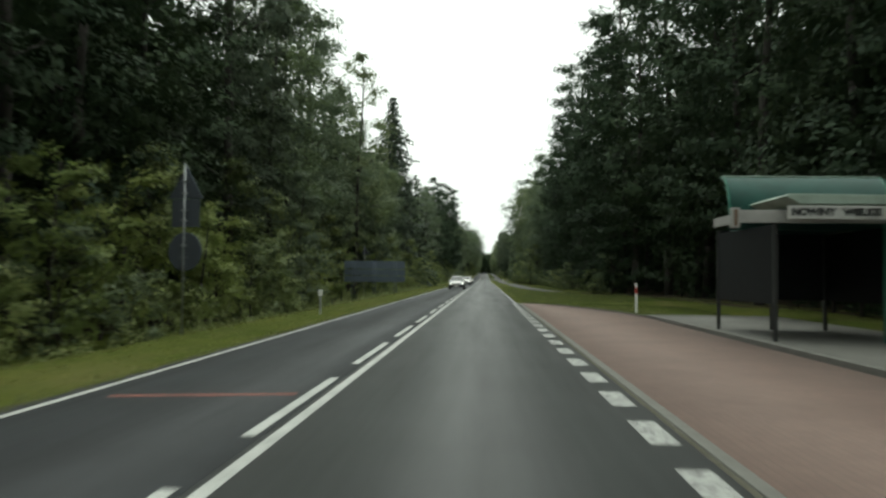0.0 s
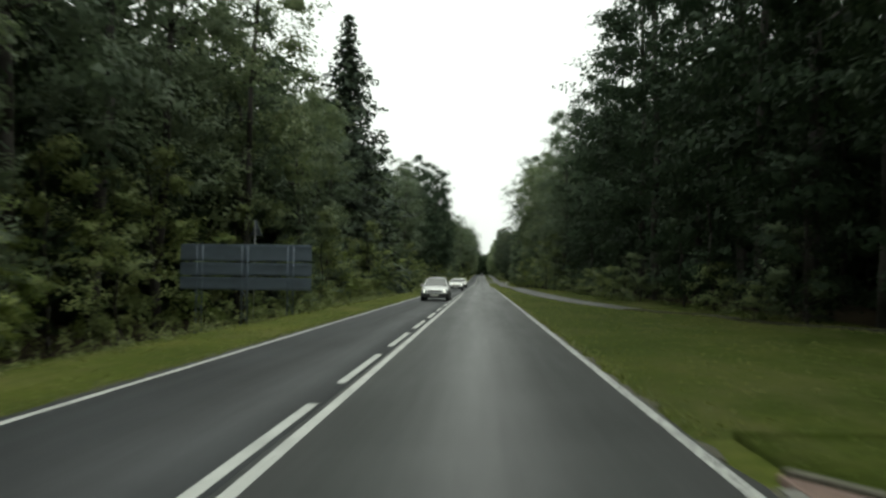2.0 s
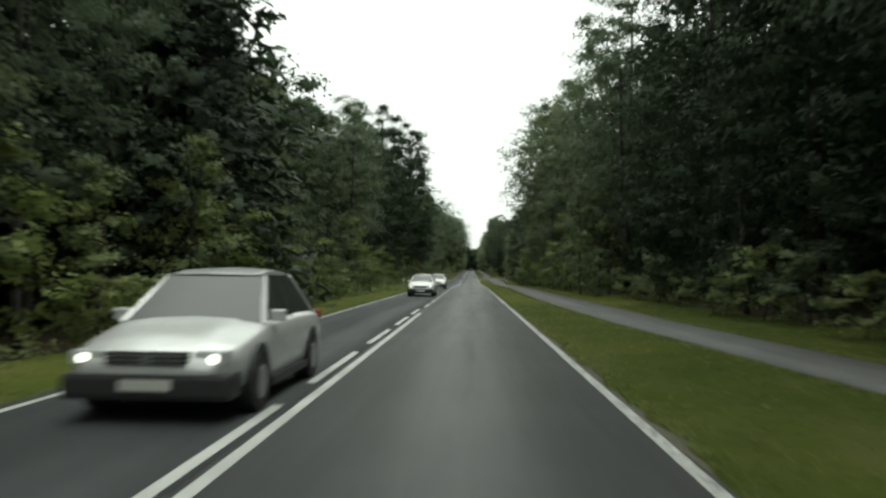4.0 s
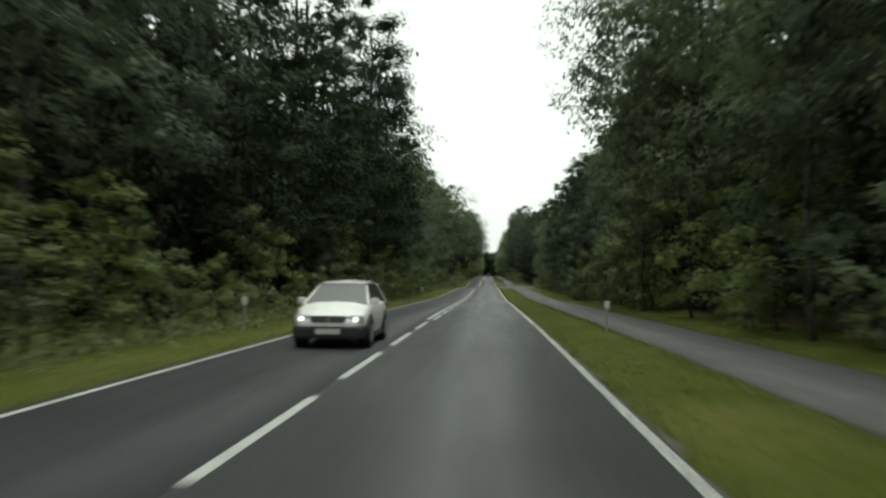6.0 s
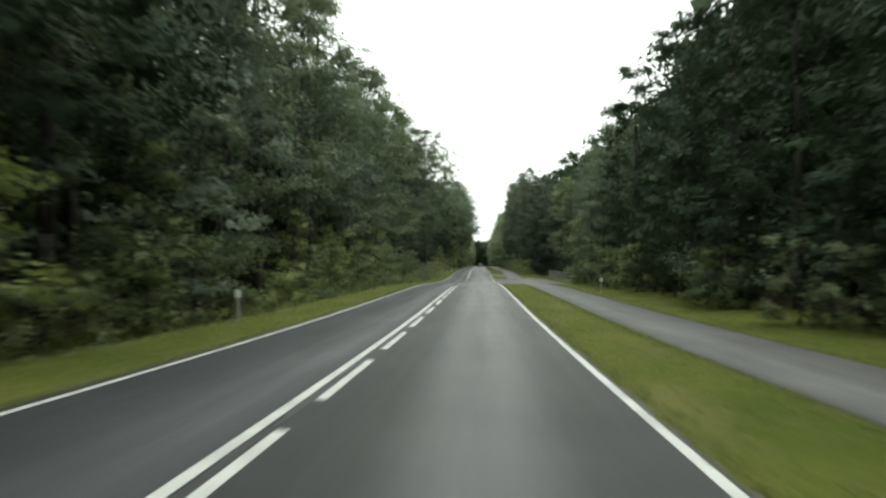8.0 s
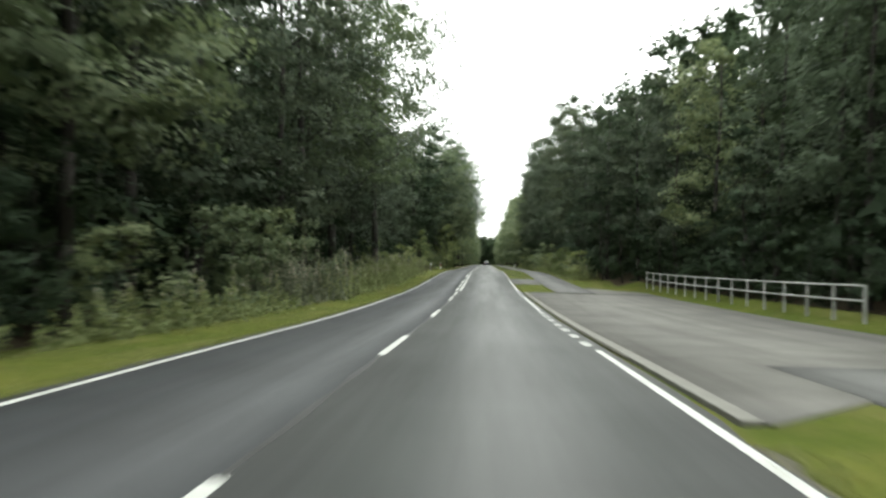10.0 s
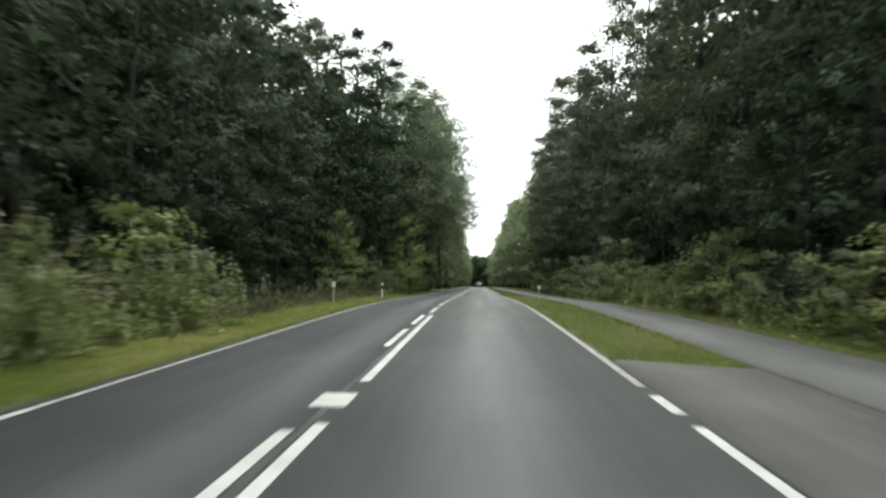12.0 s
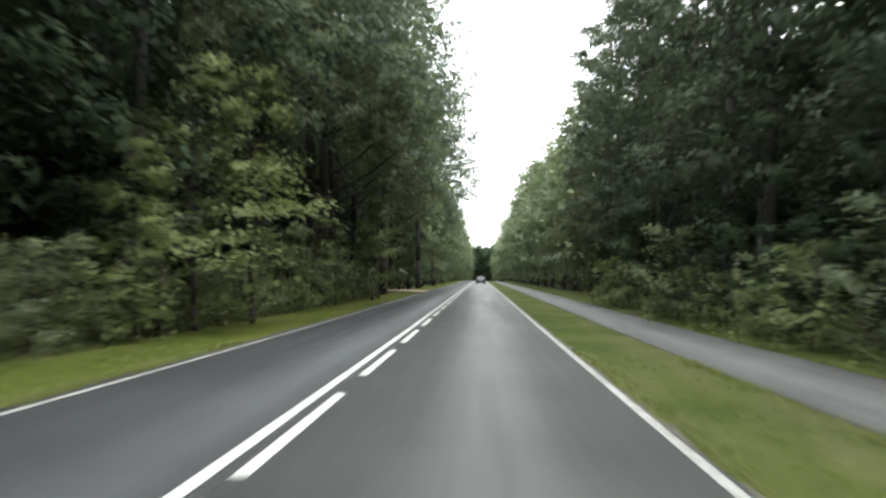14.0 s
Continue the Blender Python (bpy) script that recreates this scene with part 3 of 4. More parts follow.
def trunk_mesh(gen, height, base, radius, girth):
    """A tapered, slightly bent trunk with limbs that reach into the crown."""
    bm = bmesh.new()
    at, lean = Vector((0, 0, -0.3)), Vector((gen.uniform(-0.03, 0.03), gen.uniform(-0.03, 0.03), 1))
    steps, knots = 7, []
    for k in range(steps):
        to = at + lean * (height * 0.92 + 0.3) / steps + Vector((gen.uniform(-0.15, 0.15), gen.uniform(-0.15, 0.15), 0))
        f0, f1 = 1 - k / steps, 1 - (k + 1) / steps
        tube(bm, at, to, girth * (0.25 + 0.75 * f0), girth * (0.25 + 0.75 * f1), 7)
        knots.append(to)
        at = to
    for k in range(9):
        u = gen.uniform(0.18, 0.92)
        a = knots[min(steps - 1, int(u * steps))]
        ang, r = gen.uniform(0, 6.28), radius * gen.uniform(0.45, 0.85) * (1.1 - 0.6 * u)
        m = a + Vector((math.cos(ang) * r * 0.5, math.sin(ang) * r * 0.5, r * 0.3))
        e = a + Vector((math.cos(ang) * r, math.sin(ang) * r, r * 0.75))
        tube(bm, a, m, girth * 0.3 * (1.1 - u * 0.7), girth * 0.18, 4)
        tube(bm, m, e, girth * 0.18, girth * 0.05, 4)
    return bm


def tree_kind(seed, height, base, radius, lobes, count, size, leaf, label, girth=0.22, top=0.55, name="tree", category="tree", thin=0.0):
    """One tree: an Empty at its foot with trunk and crown; thin is how bare its forest side (+x) has grown."""
    gen = np.random.default_rng(seed)
    ob = thing(name, label, category)
    part("trunk", trunk_mesh(gen, height, base, radius, girth), M_BARK, ob, smooth=True)
    p, s, o, h = crown_points(gen, height, base, radius, lobes, count, size, top)
    if thin:
        keep = (p[:, 0] < 0.12 * radius) | (gen.random(len(p)) > thin)
        p, s, o, h = p[keep], s[keep], o[keep], h[keep]
    v, f, m = leaf_quads(p, s, o, gen, shade=h)
    crown = new("crown", mesh_from("crown", v, f, leaf, normals=m))
    crown.parent = ob
    return ob


def spruce(name, x, y, height, radius, seed):
    """A spruce: whorls of drooping boughs hung with short shoots, shorter towards the tip."""
    gen = np.random.default_rng(seed)
    ob = thing(name, "tall dark narrow spruce standing above the broadleaf edge", "spruce", at=(x, y, float(land(x, y))))
    part("trunk", tubed((0, 0, -0.3), (0, 0, height * 0.98), 0.3, 0.03, 8), M_BARK, ob, smooth=True)
    ps, ss, os_ = [], [], []
    tiers = int(height / 0.62)
    for k in range(tiers):
        u = k / tiers
        z = 1.5 + (height - 1.5) * u
        r = radius * (1 - u) ** 0.78 * gen.uniform(0.8, 1.12) + 0.1
        for a in np.linspace(0, 6.283, 7, endpoint=False) + gen.uniform(0, 6.28):
            rr = r * gen.uniform(0.55, 1.2)
            n = max(4, int(rr * 9))
            w = np.linspace(0.08, 1, n)
            q = np.c_[np.cos(a) * rr * w, np.sin(a) * rr * w, z - 0.42 * rr * w ** 1.3 + 0.12 * rr * w ** 4]
            q += gen.normal(size=(n, 3)) * np.array([0.1, 0.1, 0.16])
            ps.append(q)
            ss.append(np.full(n, 0.4) * gen.uniform(0.7, 1.4, n))
            os_.append(np.tile([math.cos(a), math.sin(a), 0.2], (n, 1)))
    o = np.concatenate(os_)
    v, f, m = leaf_quads(np.concatenate(ps), np.concatenate(ss), o, gen, 0.3, 2.0, shade=o + np.array([0, 0, 0.5]))
    crown = new("crown", mesh_from("crown", v, f, M_NEEDLE, normals=m))
    crown.parent = ob
    return ob


TALL = [tree_kind(11, 21.0, 5.4, 3.9, 27, 11500, 0.168, M_LEAF[0], "tall oak in full dark green leaf at the forest edge", 0.26, thin=0.7),
        tree_kind(12, 22.0, 4.8, 3.8, 28, 11500, 0.168, M_LEAF[1], "tall hornbeam with dense mid-green leaves at the forest edge", 0.22, 0.5, thin=0.7),
        tree_kind(13, 20.0, 5.8, 4.3, 26, 11500, 0.17, M_LEAF[2], "tall lime tree with dull green spreading crown", 0.25, 0.65, thin=0.7),
        tree_kind(14, 23.0, 6.2, 3.9, 27, 11200, 0.168, M_LEAF[0], "tall slender oak with gaps of sky in its ragged top", 0.24, 0.6, thin=0.7),
        tree_kind(15, 19.0, 4.2, 4.1, 26, 11200, 0.168, M_LEAF[1], "broad leafy forest-edge tree with low branches", 0.22, 0.7, thin=0.7)]
# trees whose leaf colour carries the shade, for stretches that stay dark
DARK = [tree_kind(16, 21.0, 3.6, 4.0, 28, 11500, 0.17, M_LEAF_DARK, "tall leafy tree with dense leaves coloured dark for shade", 0.25, 0.6, thin=0.7),
        tree_kind(17, 22.0, 3.2, 4.1, 28, 11500, 0.17, M_LEAF_DARK, "tall leafy tree with deep shade put into its leaf colour", 0.25, 0.55, thin=0.7)]
# edge trees with that milder painted shade
SHADE = [tree_kind(18, 21.0, 4.6, 4.0, 27, 11500, 0.168, M_LEAF_SHADE, "tall oak at the forest edge, leaf colour toned down for shade", 0.25, 0.6, thin=0.7),
         tree_kind(19, 22.0, 4.2, 4.1, 28, 11500, 0.168, M_LEAF_SHADE, "tall leafy hornbeam with some shade put into its leaf colour", 0.25, 0.55, thin=0.7)]
YOUNG = [tree_kind(21, 6.5, 0.4, 1.8, 12, 2900, 0.112, M_SHRUB, "young hornbeam with light green leaves down to the grass", 0.07, 0.4, "young_tree", "young tree"),
         tree_kind(22, 5.2, 0.3, 2.0, 11, 2900, 0.112, M_YOUNG, "bushy young tree with mid-green leaves", 0.07, 0.5, "young_tree", "young tree"),
         tree_kind(23, 7.5, 0.5, 2.0, 12, 3000, 0.118, M_LEAF[0], "slim dark young tree at the forest edge", 0.09, 0.4, "young_tree", "young tree")]
# young trees with the same shade painted into their leaves
YOUNG_DARK = [tree_kind(24, 6.5, 0.3, 2.1, 12, 2600, 0.122, M_LEAF_DARK, "bushy young tree with forest shade put into its leaf colour", 0.07, 0.5, "young_tree", "young tree"),
              tree_kind(25, 8.5, 0.4, 2.2, 13, 2800, 0.128, M_LEAF_DARK, "slim young tree at the forest edge, leaves coloured dark for shade", 0.08, 0.45, "young_tree", "young tree")]
BUSH = [tree_kind(31, 2.6, 0.15, 1.35, 9, 1500, 0.095, M_SHRUB, "rounded light green roadside bush", 0.04, 0.6, "bush", "bush"),
        tree_kind(32, 1.9, 0.1, 1.2, 8, 1350, 0.09, M_SHRUB, "low leafy bush at the edge of the grass", 0.03, 0.6, "bush", "bush"),
        tree_kind(33, 3.4, 0.2, 1.5, 10, 1650, 0.10, M_LEAF[1], "tall dense bush with drooping green shoots", 0.05, 0.5, "bush", "bush")]


WIDE = [tree_kind(61, 21.5, 7.5, 6.2, 36, 16000, 0.175, M_LEAF[1], "broad old oak whose crown leans out over the road", 0.3, 0.6, thin=0.75),
        tree_kind(62, 22.5, 8.0, 5.8, 36, 16000, 0.175, M_LEAF[2], "tall lime with a wide ragged crown over the road", 0.28, 0.65, thin=0.75)]
# all distant trees take the lightest edge leaf, standing in for haze
FAR = [tree_kind(51, 21.0, 1.5, 3.9, 16, 1300, 0.55, M_LEAF[1], "distant tall oak in the forest edge", 0.24),
       tree_kind(52, 20.0, 1.5, 4.1, 16, 1300, 0.55, M_LEAF[1], "distant tall leafy tree in the forest edge", 0.24)]


def plant(kinds, x, y, scale, group, gen, used, wide=1.0):
    """Stand a copy of a random kind at (x, y); the first use of a kind takes the original itself."""
    k = int(gen.integers(len(kinds)))
    src = kinds[k]
    m = pose(x, y, float(land(x, y)) - 0.05, 0, 0, (180.0 if x < 0 else 0.0) + float(gen.uniform(-50, 50))) @ Matrix.Diagonal((scale * wide, scale * wide, scale * float(gen.uniform(0.92, 1.08)), 1))
    if src.name not in used:
        used.add(src.name)
        src.matrix_basis = m
        return tagged(src, group=group)
    ob = copy_thing(src, m)
    ob.scale = m.to_scale()
    return ob


used = set()
gen = np.random.default_rng(5)


def edge_left(y):
    return float(np.interp(y, [0, 50, 56, 78, 84, 130, 200, 262, 290, 330, 350, 386, 402], [-10.8, -11.5, -13.6, -13.6, -11.6, -11.0, -10.6, -9.6, -8.9, -9.0, -10.0, -9.8, -7.0]))


def edge_right(y):
    return float(np.interp(y, [0, 40, 60, 130, 200, 280, 290, 320, 340, 380], [15.5, 15.0, 14.0, 12.8, 12.6, 13.5, 16.0, 15.0, 12.4, 12.0]))


for side, edge in (("left", edge_left), ("right", edge_right)):
    s = -1 if side == "left" else 1
    y = -14.0
    while y < 470:
        x = edge(y) + s * gen.uniform(-0.4, 1.8)
        if s < 0:
            tall = np.interp(y, [0, 42, 50, 86, 92, 112, 122, 150, 176, 240, 262, 296, 318, 336, 380, 400], [1.08, 1.08, 1.2, 1.15, 0.85, 0.85, 0.66, 0.76, 1.12, 1.0, 0.88, 1.1, 1.08, 0.9, 0.92, 1.05])
        else:
            tall = np.interp(y, [0, 70, 100, 140, 170, 200, 250, 290, 330, 345, 365, 400], [1.22, 1.25, 1.08, 1.0, 0.98, 0.82, 0.72, 0.70, 0.70, 0.78, 0.92, 1.0])
        leaning = s < 0 and 402 < y < 470
        # DARK and SHADE stretches: shade comes from the leaf colour
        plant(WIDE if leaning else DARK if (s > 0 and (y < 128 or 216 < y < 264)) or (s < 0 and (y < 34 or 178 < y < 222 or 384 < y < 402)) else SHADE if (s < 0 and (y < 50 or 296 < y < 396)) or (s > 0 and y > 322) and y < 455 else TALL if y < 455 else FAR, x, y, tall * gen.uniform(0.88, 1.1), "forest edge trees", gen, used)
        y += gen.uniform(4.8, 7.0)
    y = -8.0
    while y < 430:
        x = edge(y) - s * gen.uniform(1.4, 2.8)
        # where young trees take the shade-coloured leaves
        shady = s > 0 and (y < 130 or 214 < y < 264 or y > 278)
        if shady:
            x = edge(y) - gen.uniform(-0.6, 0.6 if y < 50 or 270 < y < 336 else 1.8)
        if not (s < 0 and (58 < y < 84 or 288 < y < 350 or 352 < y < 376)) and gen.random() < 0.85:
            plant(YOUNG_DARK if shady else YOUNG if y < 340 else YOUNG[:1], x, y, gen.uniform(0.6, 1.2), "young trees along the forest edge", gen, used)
        y += gen.uniform(2.8, 5.2)
    y = -4.0
    while y < 430:
        x = edge(y) - s * (gen.uniform(2.4, 3.6) if s < 0 else gen.uniform(1.4, 2.4))
        x = min(x, -7.0 if y < 24 else -6.1) if s < 0 else x
        near_board = s < 0 and 50 < y < 78
        if not (s > 0 and (y < 62 or 276 < y < 338)) and not near_board and not (s < 0 and 288 < y < 332) and gen.random() < ((0.0 if 351 < y < 380 else 0.85) if s < 0 else (1.0 if y > 335 else 0.5)):
            plant(BUSH, x, y, gen.uniform(0.6, 1.15), "bushes along the verge", gen, used)
        y += gen.uniform(1.8, 3.4)
    # unseen trees behind the start are added to block low sky light
    for y in list(np.arange(-62, -16, 6.0)) + list(np.arange(474, 900, 7.0)):
        plant(FAR, edge(y) + s * gen.uniform(-0.5, 1.5), float(y) + gen.uniform(-2, 2), gen.uniform(0.9, 1.12), "forest edge trees", gen, used)

for x, y, scale in ((12.8, 181.0, 1.0), (12.6, 188.0, 1.02), (-8.2, 321.0, 1.0), (-7.3, 334.0, 1.05), (-6.0, 418.0, 1.05), (-5.6, 440.0, 1.08), (-5.2, 468.0, 1.1), (-5.0, 492.0, 1.1)):
    plant(WIDE, x, y, scale, "forest edge trees", gen, used)

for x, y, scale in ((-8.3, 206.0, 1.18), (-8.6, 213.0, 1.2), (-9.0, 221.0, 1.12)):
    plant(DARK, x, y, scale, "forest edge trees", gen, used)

for x, y, scale in ((-9.7, 24.5, 1.1), (-10.2, 29.0, 1.25), (-9.6, 33.0, 1.05), (-10.1, 37.5, 1.3), (-9.7, 42.5, 1.15), (-9.6, 48.5, 0.9), (-10.6, 52.0, 1.1), (-9.9, 55.5, 0.75), (-12.6, 60.0, 1.15), (-12.9, 64.5, 1.25), (-12.5, 68.5, 1.1), (-12.8, 73.0, 1.3), (-12.4, 77.5, 1.1), (-11.9, 82.5, 1.15)):
    plant(YOUNG[:2], x, y, scale, "young trees along the forest edge", gen, used)
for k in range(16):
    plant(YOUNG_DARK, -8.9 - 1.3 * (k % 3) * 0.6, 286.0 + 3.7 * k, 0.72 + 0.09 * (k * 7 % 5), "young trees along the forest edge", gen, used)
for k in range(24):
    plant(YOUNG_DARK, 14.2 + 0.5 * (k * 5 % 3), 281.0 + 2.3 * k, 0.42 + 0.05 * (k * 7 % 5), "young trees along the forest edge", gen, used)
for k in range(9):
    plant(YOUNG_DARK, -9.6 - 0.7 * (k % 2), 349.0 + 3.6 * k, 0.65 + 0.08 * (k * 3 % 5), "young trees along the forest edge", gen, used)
for x, y, scale in ((-7.4, 298.5, 1.15), (-7.0, 301.0, 0.95), (-7.7, 303.2, 1.3), (-7.2, 305.6, 1.0), (-7.6, 296.0, 1.2), (-7.9, 309.0, 1.25)):
    plant(BUSH[2:], x, y, scale, "bushes along the verge", gen, used)

for k in range(6):
    plant(YOUNG[:1], -7.9 - 0.5 * (k * 3 % 4), 331.5 + 3.1 * k, 0.46 + 0.07 * (k * 5 % 4), "young trees along the forest edge", gen, used)

spruce("spruce", -12.2, 118.0, 29.8, 8.2, 3)
spruce("spruce", -14.5, 98.0, 20.0, 5.0, 4)


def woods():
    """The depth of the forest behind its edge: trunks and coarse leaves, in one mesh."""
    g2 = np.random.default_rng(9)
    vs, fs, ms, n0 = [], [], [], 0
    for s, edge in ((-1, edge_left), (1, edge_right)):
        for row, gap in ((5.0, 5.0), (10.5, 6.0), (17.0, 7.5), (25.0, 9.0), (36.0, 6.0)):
            # begins well behind the start, unseen, also to hold back low light
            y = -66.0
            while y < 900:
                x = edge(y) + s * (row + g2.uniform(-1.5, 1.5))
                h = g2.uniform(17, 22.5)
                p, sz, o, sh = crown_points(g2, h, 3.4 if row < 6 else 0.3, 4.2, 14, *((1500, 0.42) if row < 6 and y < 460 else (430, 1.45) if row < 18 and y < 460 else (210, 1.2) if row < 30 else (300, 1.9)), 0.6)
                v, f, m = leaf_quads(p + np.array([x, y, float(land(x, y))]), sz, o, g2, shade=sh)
                vs.append(v)
                ms.append(m)
                fs.append(f + n0)
                n0 += len(v)
                y += gap * g2.uniform(0.8, 1.3) * (1 if y < 450 else 2.0)
    for k in range(60):
        x, y = (k % 10 - 4.5) * 2.8 if k < 20 else g2.uniform(-60, 60), 868 + g2.uniform(0, 50)
        p, sz, o, sh = crown_points(g2, g2.uniform(18, 23), 0.3, 4.5, 16, 2600 if abs(x) < 14 else 700, 1.2, 0.6)
        v, f, m = leaf_quads(p + np.array([x, y, float(land(x, y))]), sz, o, g2, shade=sh)
        vs.append(v)
        ms.append(m)
        fs.append(f + n0)
        n0 += len(v)
    # the gloom of the forest interior is painted in by the dark leaf colour
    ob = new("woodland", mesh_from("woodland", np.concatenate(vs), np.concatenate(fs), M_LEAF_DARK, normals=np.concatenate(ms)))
    return tagged(ob, "deep dense forest behind the roadside trees, leaves coloured dark for shade", "forest", kind="stuff")


woods()


def trunks():
    """Bare stems inside the forest."""
    g2 = np.random.default_rng(19)
    bm = bmesh.new()
    for s, edge in ((-1, edge_left), (1, edge_right)):
        for k in range(90):
            y = g2.uniform(-15, 420)
            x = edge(y) + s * g2.uniform(3, 14)
            z = float(land(x, y))
            tube(bm, (x, y, z - 0.3), (x + g2.uniform(-0.4, 0.4), y + g2.uniform(-0.4, 0.4), z + 17), g2.uniform(0.12, 0.24), 0.06, 7)
    return tagged(part("forest_stems", bm, M_BARK), "dark bare tree stems inside the forest", "tree stems", kind="stuff")


trunks()


def grass():
    """Short blades over the verges beside the carriageway and the footpath."""
    g2 = np.random.default_rng(4)
    n = 70000
    y = -4 + 400 * g2.random(n) ** 1.0
    side = g2.random(n) < 0.45
    x = np.where(side, -3.15 - 3.2 * g2.random(n) ** 1.3, 3.98 + 6.5 * g2.random(n))
    mid = np.array([path_mid(t) for t in y])
    half = np.array([path_half(t) for t in y])
    fringe = g2.random(n) < 0.55
    hang = np.abs(g2.normal(size=n)) * 0.16
    pick = g2.integers(0, 3, n)
    x = np.where(fringe, np.where(side, -3.06 - hang, np.where(pick == 0, 3.87 + hang, np.where(pick == 1, mid - half - 0.03 - hang, mid + half + 0.03 + hang))), x)
    keep = side | ((np.abs(x - mid) > half + 0.02) & ~((y < 30.2) & (x < 13.5)) & ~((y < 46) & (x < bay_edge(y) + 0.1))
                   & ~((y > 277) & (y < 319.75) & (x < 12.6)) & ~((y > 319) & (y < 334) & (x > 8.5)) & ~((y > 331.3) & (y < 342.0 - 0.3 * (x - 4)) & (x < 6.5)))
    keep &= ~(side & (y > 449.7) & (y < 458.3))
    x, y, fringe = x[keep], y[keep], fringe[keep]
    n = len(x)
    z = np.where((y > 31) & (y < 46) & (x > 4) & (x < 13.4), np.maximum(land(x, y), prof(y) + 0.04), land(x, y))
    rag = 1.0 + 0.2 * np.sin(x * 2.1 + y * 0.7) * np.sin(y * 1.3)
    h = g2.uniform(0.03, 0.06, n) * rag * np.where(fringe, 1.3, 0.8) * np.where(x < -5.0, 2.0, 1.0) * np.interp(y, [128, 140, 275, 280, 336, 342], [1.0, 1.4, 1.4, 1.0, 1.0, 1.7])
    vs, fs = [], []
    for k in range(3):
        a = g2.uniform(0, 6.283, n)
        dx, dy = np.cos(a), np.sin(a)
        bx, by = x + g2.normal(size=n) * 0.04, y + g2.normal(size=n) * 0.04
        w = g2.uniform(0.008, 0.02, n)
        lean = h * g2.uniform(0.8, 1.7, n)
        v = np.stack([np.c_[bx - dy * w, by + dx * w, z - 0.01], np.c_[bx + dy * w, by - dx * w, z - 0.01], np.c_[bx + dx * lean, by + dy * lean, z + h]], 1)
        vs.append(v.reshape(-1, 3))
        fs.append(np.arange(3 * n).reshape(n, 3) + 3 * n * k)
    ob = new("verge_grass", mesh_from("verge_grass", np.concatenate(vs), np.concatenate(fs), M_GRASS))
    return tagged(ob, "short uneven green grass blades on the verges", "grass", kind="stuff")


grass()


def weeds(y0, y1, count, x_at, tall, seed, leaf=M_WEED, label="tall pale green weeds and nettles beside the grass"):
    """Tall flowering herbs and nettles in a strip: stalks hung with drooping leaves, some with a pale seed head."""
    g2 = np.random.default_rng(seed)
    ps, ss, os_, hp, hs, sv = [], [], [], [], [], []
    for k in range(count):
        y = g2.uniform(y0, y1)
        x = x_at + g2.normal() * 0.65
        swell = 0.75 + 0.3 * math.sin(y * 0.83 + seed) + 0.2 * math.sin(y * 2.1 + 2 * seed)
        z, h = float(land(x, y)), tall * swell * (0.4 + 0.9 * g2.random() ** 1.5)
        bow = g2.normal(size=2) * 0.12 * h
        n = int(40 * h) + 9
        u = g2.random(n) ** 0.8
        wide = (0.05 + 0.19 * g2.random(n)) * (1.1 - 0.8 * u)
        a = g2.uniform(0, 6.283, n)
        ps.append(np.c_[x + np.cos(a) * wide + bow[0] * u * u, y + np.sin(a) * wide + bow[1] * u * u, z + 0.05 + u * h - 0.5 * wide])
        ss.append(g2.uniform(0.045, 0.09, n) * (1.3 - 0.6 * u))
        os_.append(np.c_[np.cos(a), np.sin(a), np.full(n, 0.45)])
        if h > 0.9:
            tip = np.array([x + bow[0], y + bow[1], z + h])
            w = np.array([0.006 + 0.004 * g2.random(), 0.004, 0])
            sv.append(np.array([[x - w[0], y, z], [x + w[0], y, z], tip]))
            if g2.random() < 0.6:
                hp.append(tip + g2.normal(size=(18, 3)) * np.array([0.035, 0.035, 0.15]))
                hs.append(g2.uniform(0.04, 0.075, 18))
    p, o = np.concatenate(ps), np.concatenate(os_)
    v, f, m = leaf_quads(p, np.concatenate(ss), o, g2, 0.5, 2.3, shade=o + np.array([0, 0, 0.25]))
    ob = new("tall_weeds", mesh_from("tall_weeds", v, f, leaf, normals=m))
    tagged(ob, label, "weeds", kind="stuff")
    if sv:
        sv = np.concatenate(sv)
        new("stalks", mesh_from("stalks", sv, np.arange(len(sv)).reshape(-1, 3), M_STALK)).parent = ob
    if hp:
        hp = np.concatenate(hp)
        v, f = leaf_quads(hp, np.concatenate(hs), np.tile([0.0, 0.0, 0.4], (len(hp), 1)), g2, 0.5, 1.6)
        new("seed_heads", mesh_from("seed_heads", v, f, M_SEED)).parent = ob
    return ob


weeds(299, 312, 520, -6.4, 1.6, 41, M_BRAMBLE, "dull grey-green brambles and nettles beside the grass")
weeds(284, 299, 200, -6.0, 1.0, 49)
weeds(306, 349, 1300, -6.1, 1.6, 40)
weeds(349, 360, 300, -6.4, 0.7, 47, M_HAY, "low dull brownish green meadow weeds")
weeds(-4, 120, 420, -7.1, 0.7, 42)
weeds(130, 283, 420, -6.7, 0.9, 43)
weeds(360, 368, 300, -6.7, 0.7, 48, M_HAY, "low dull brownish green meadow weeds")
weeds(366, 388, 420, -6.7, 0.6, 44, M_HAY, "low dull brownish green meadow weeds")
weeds(389, 430, 520, -6.9, 2.0, 45)
weeds(150, 192, 420, -6.2, 0.6, 50)
weeds(338, 425, 420, 10.2, 1.5, 46)


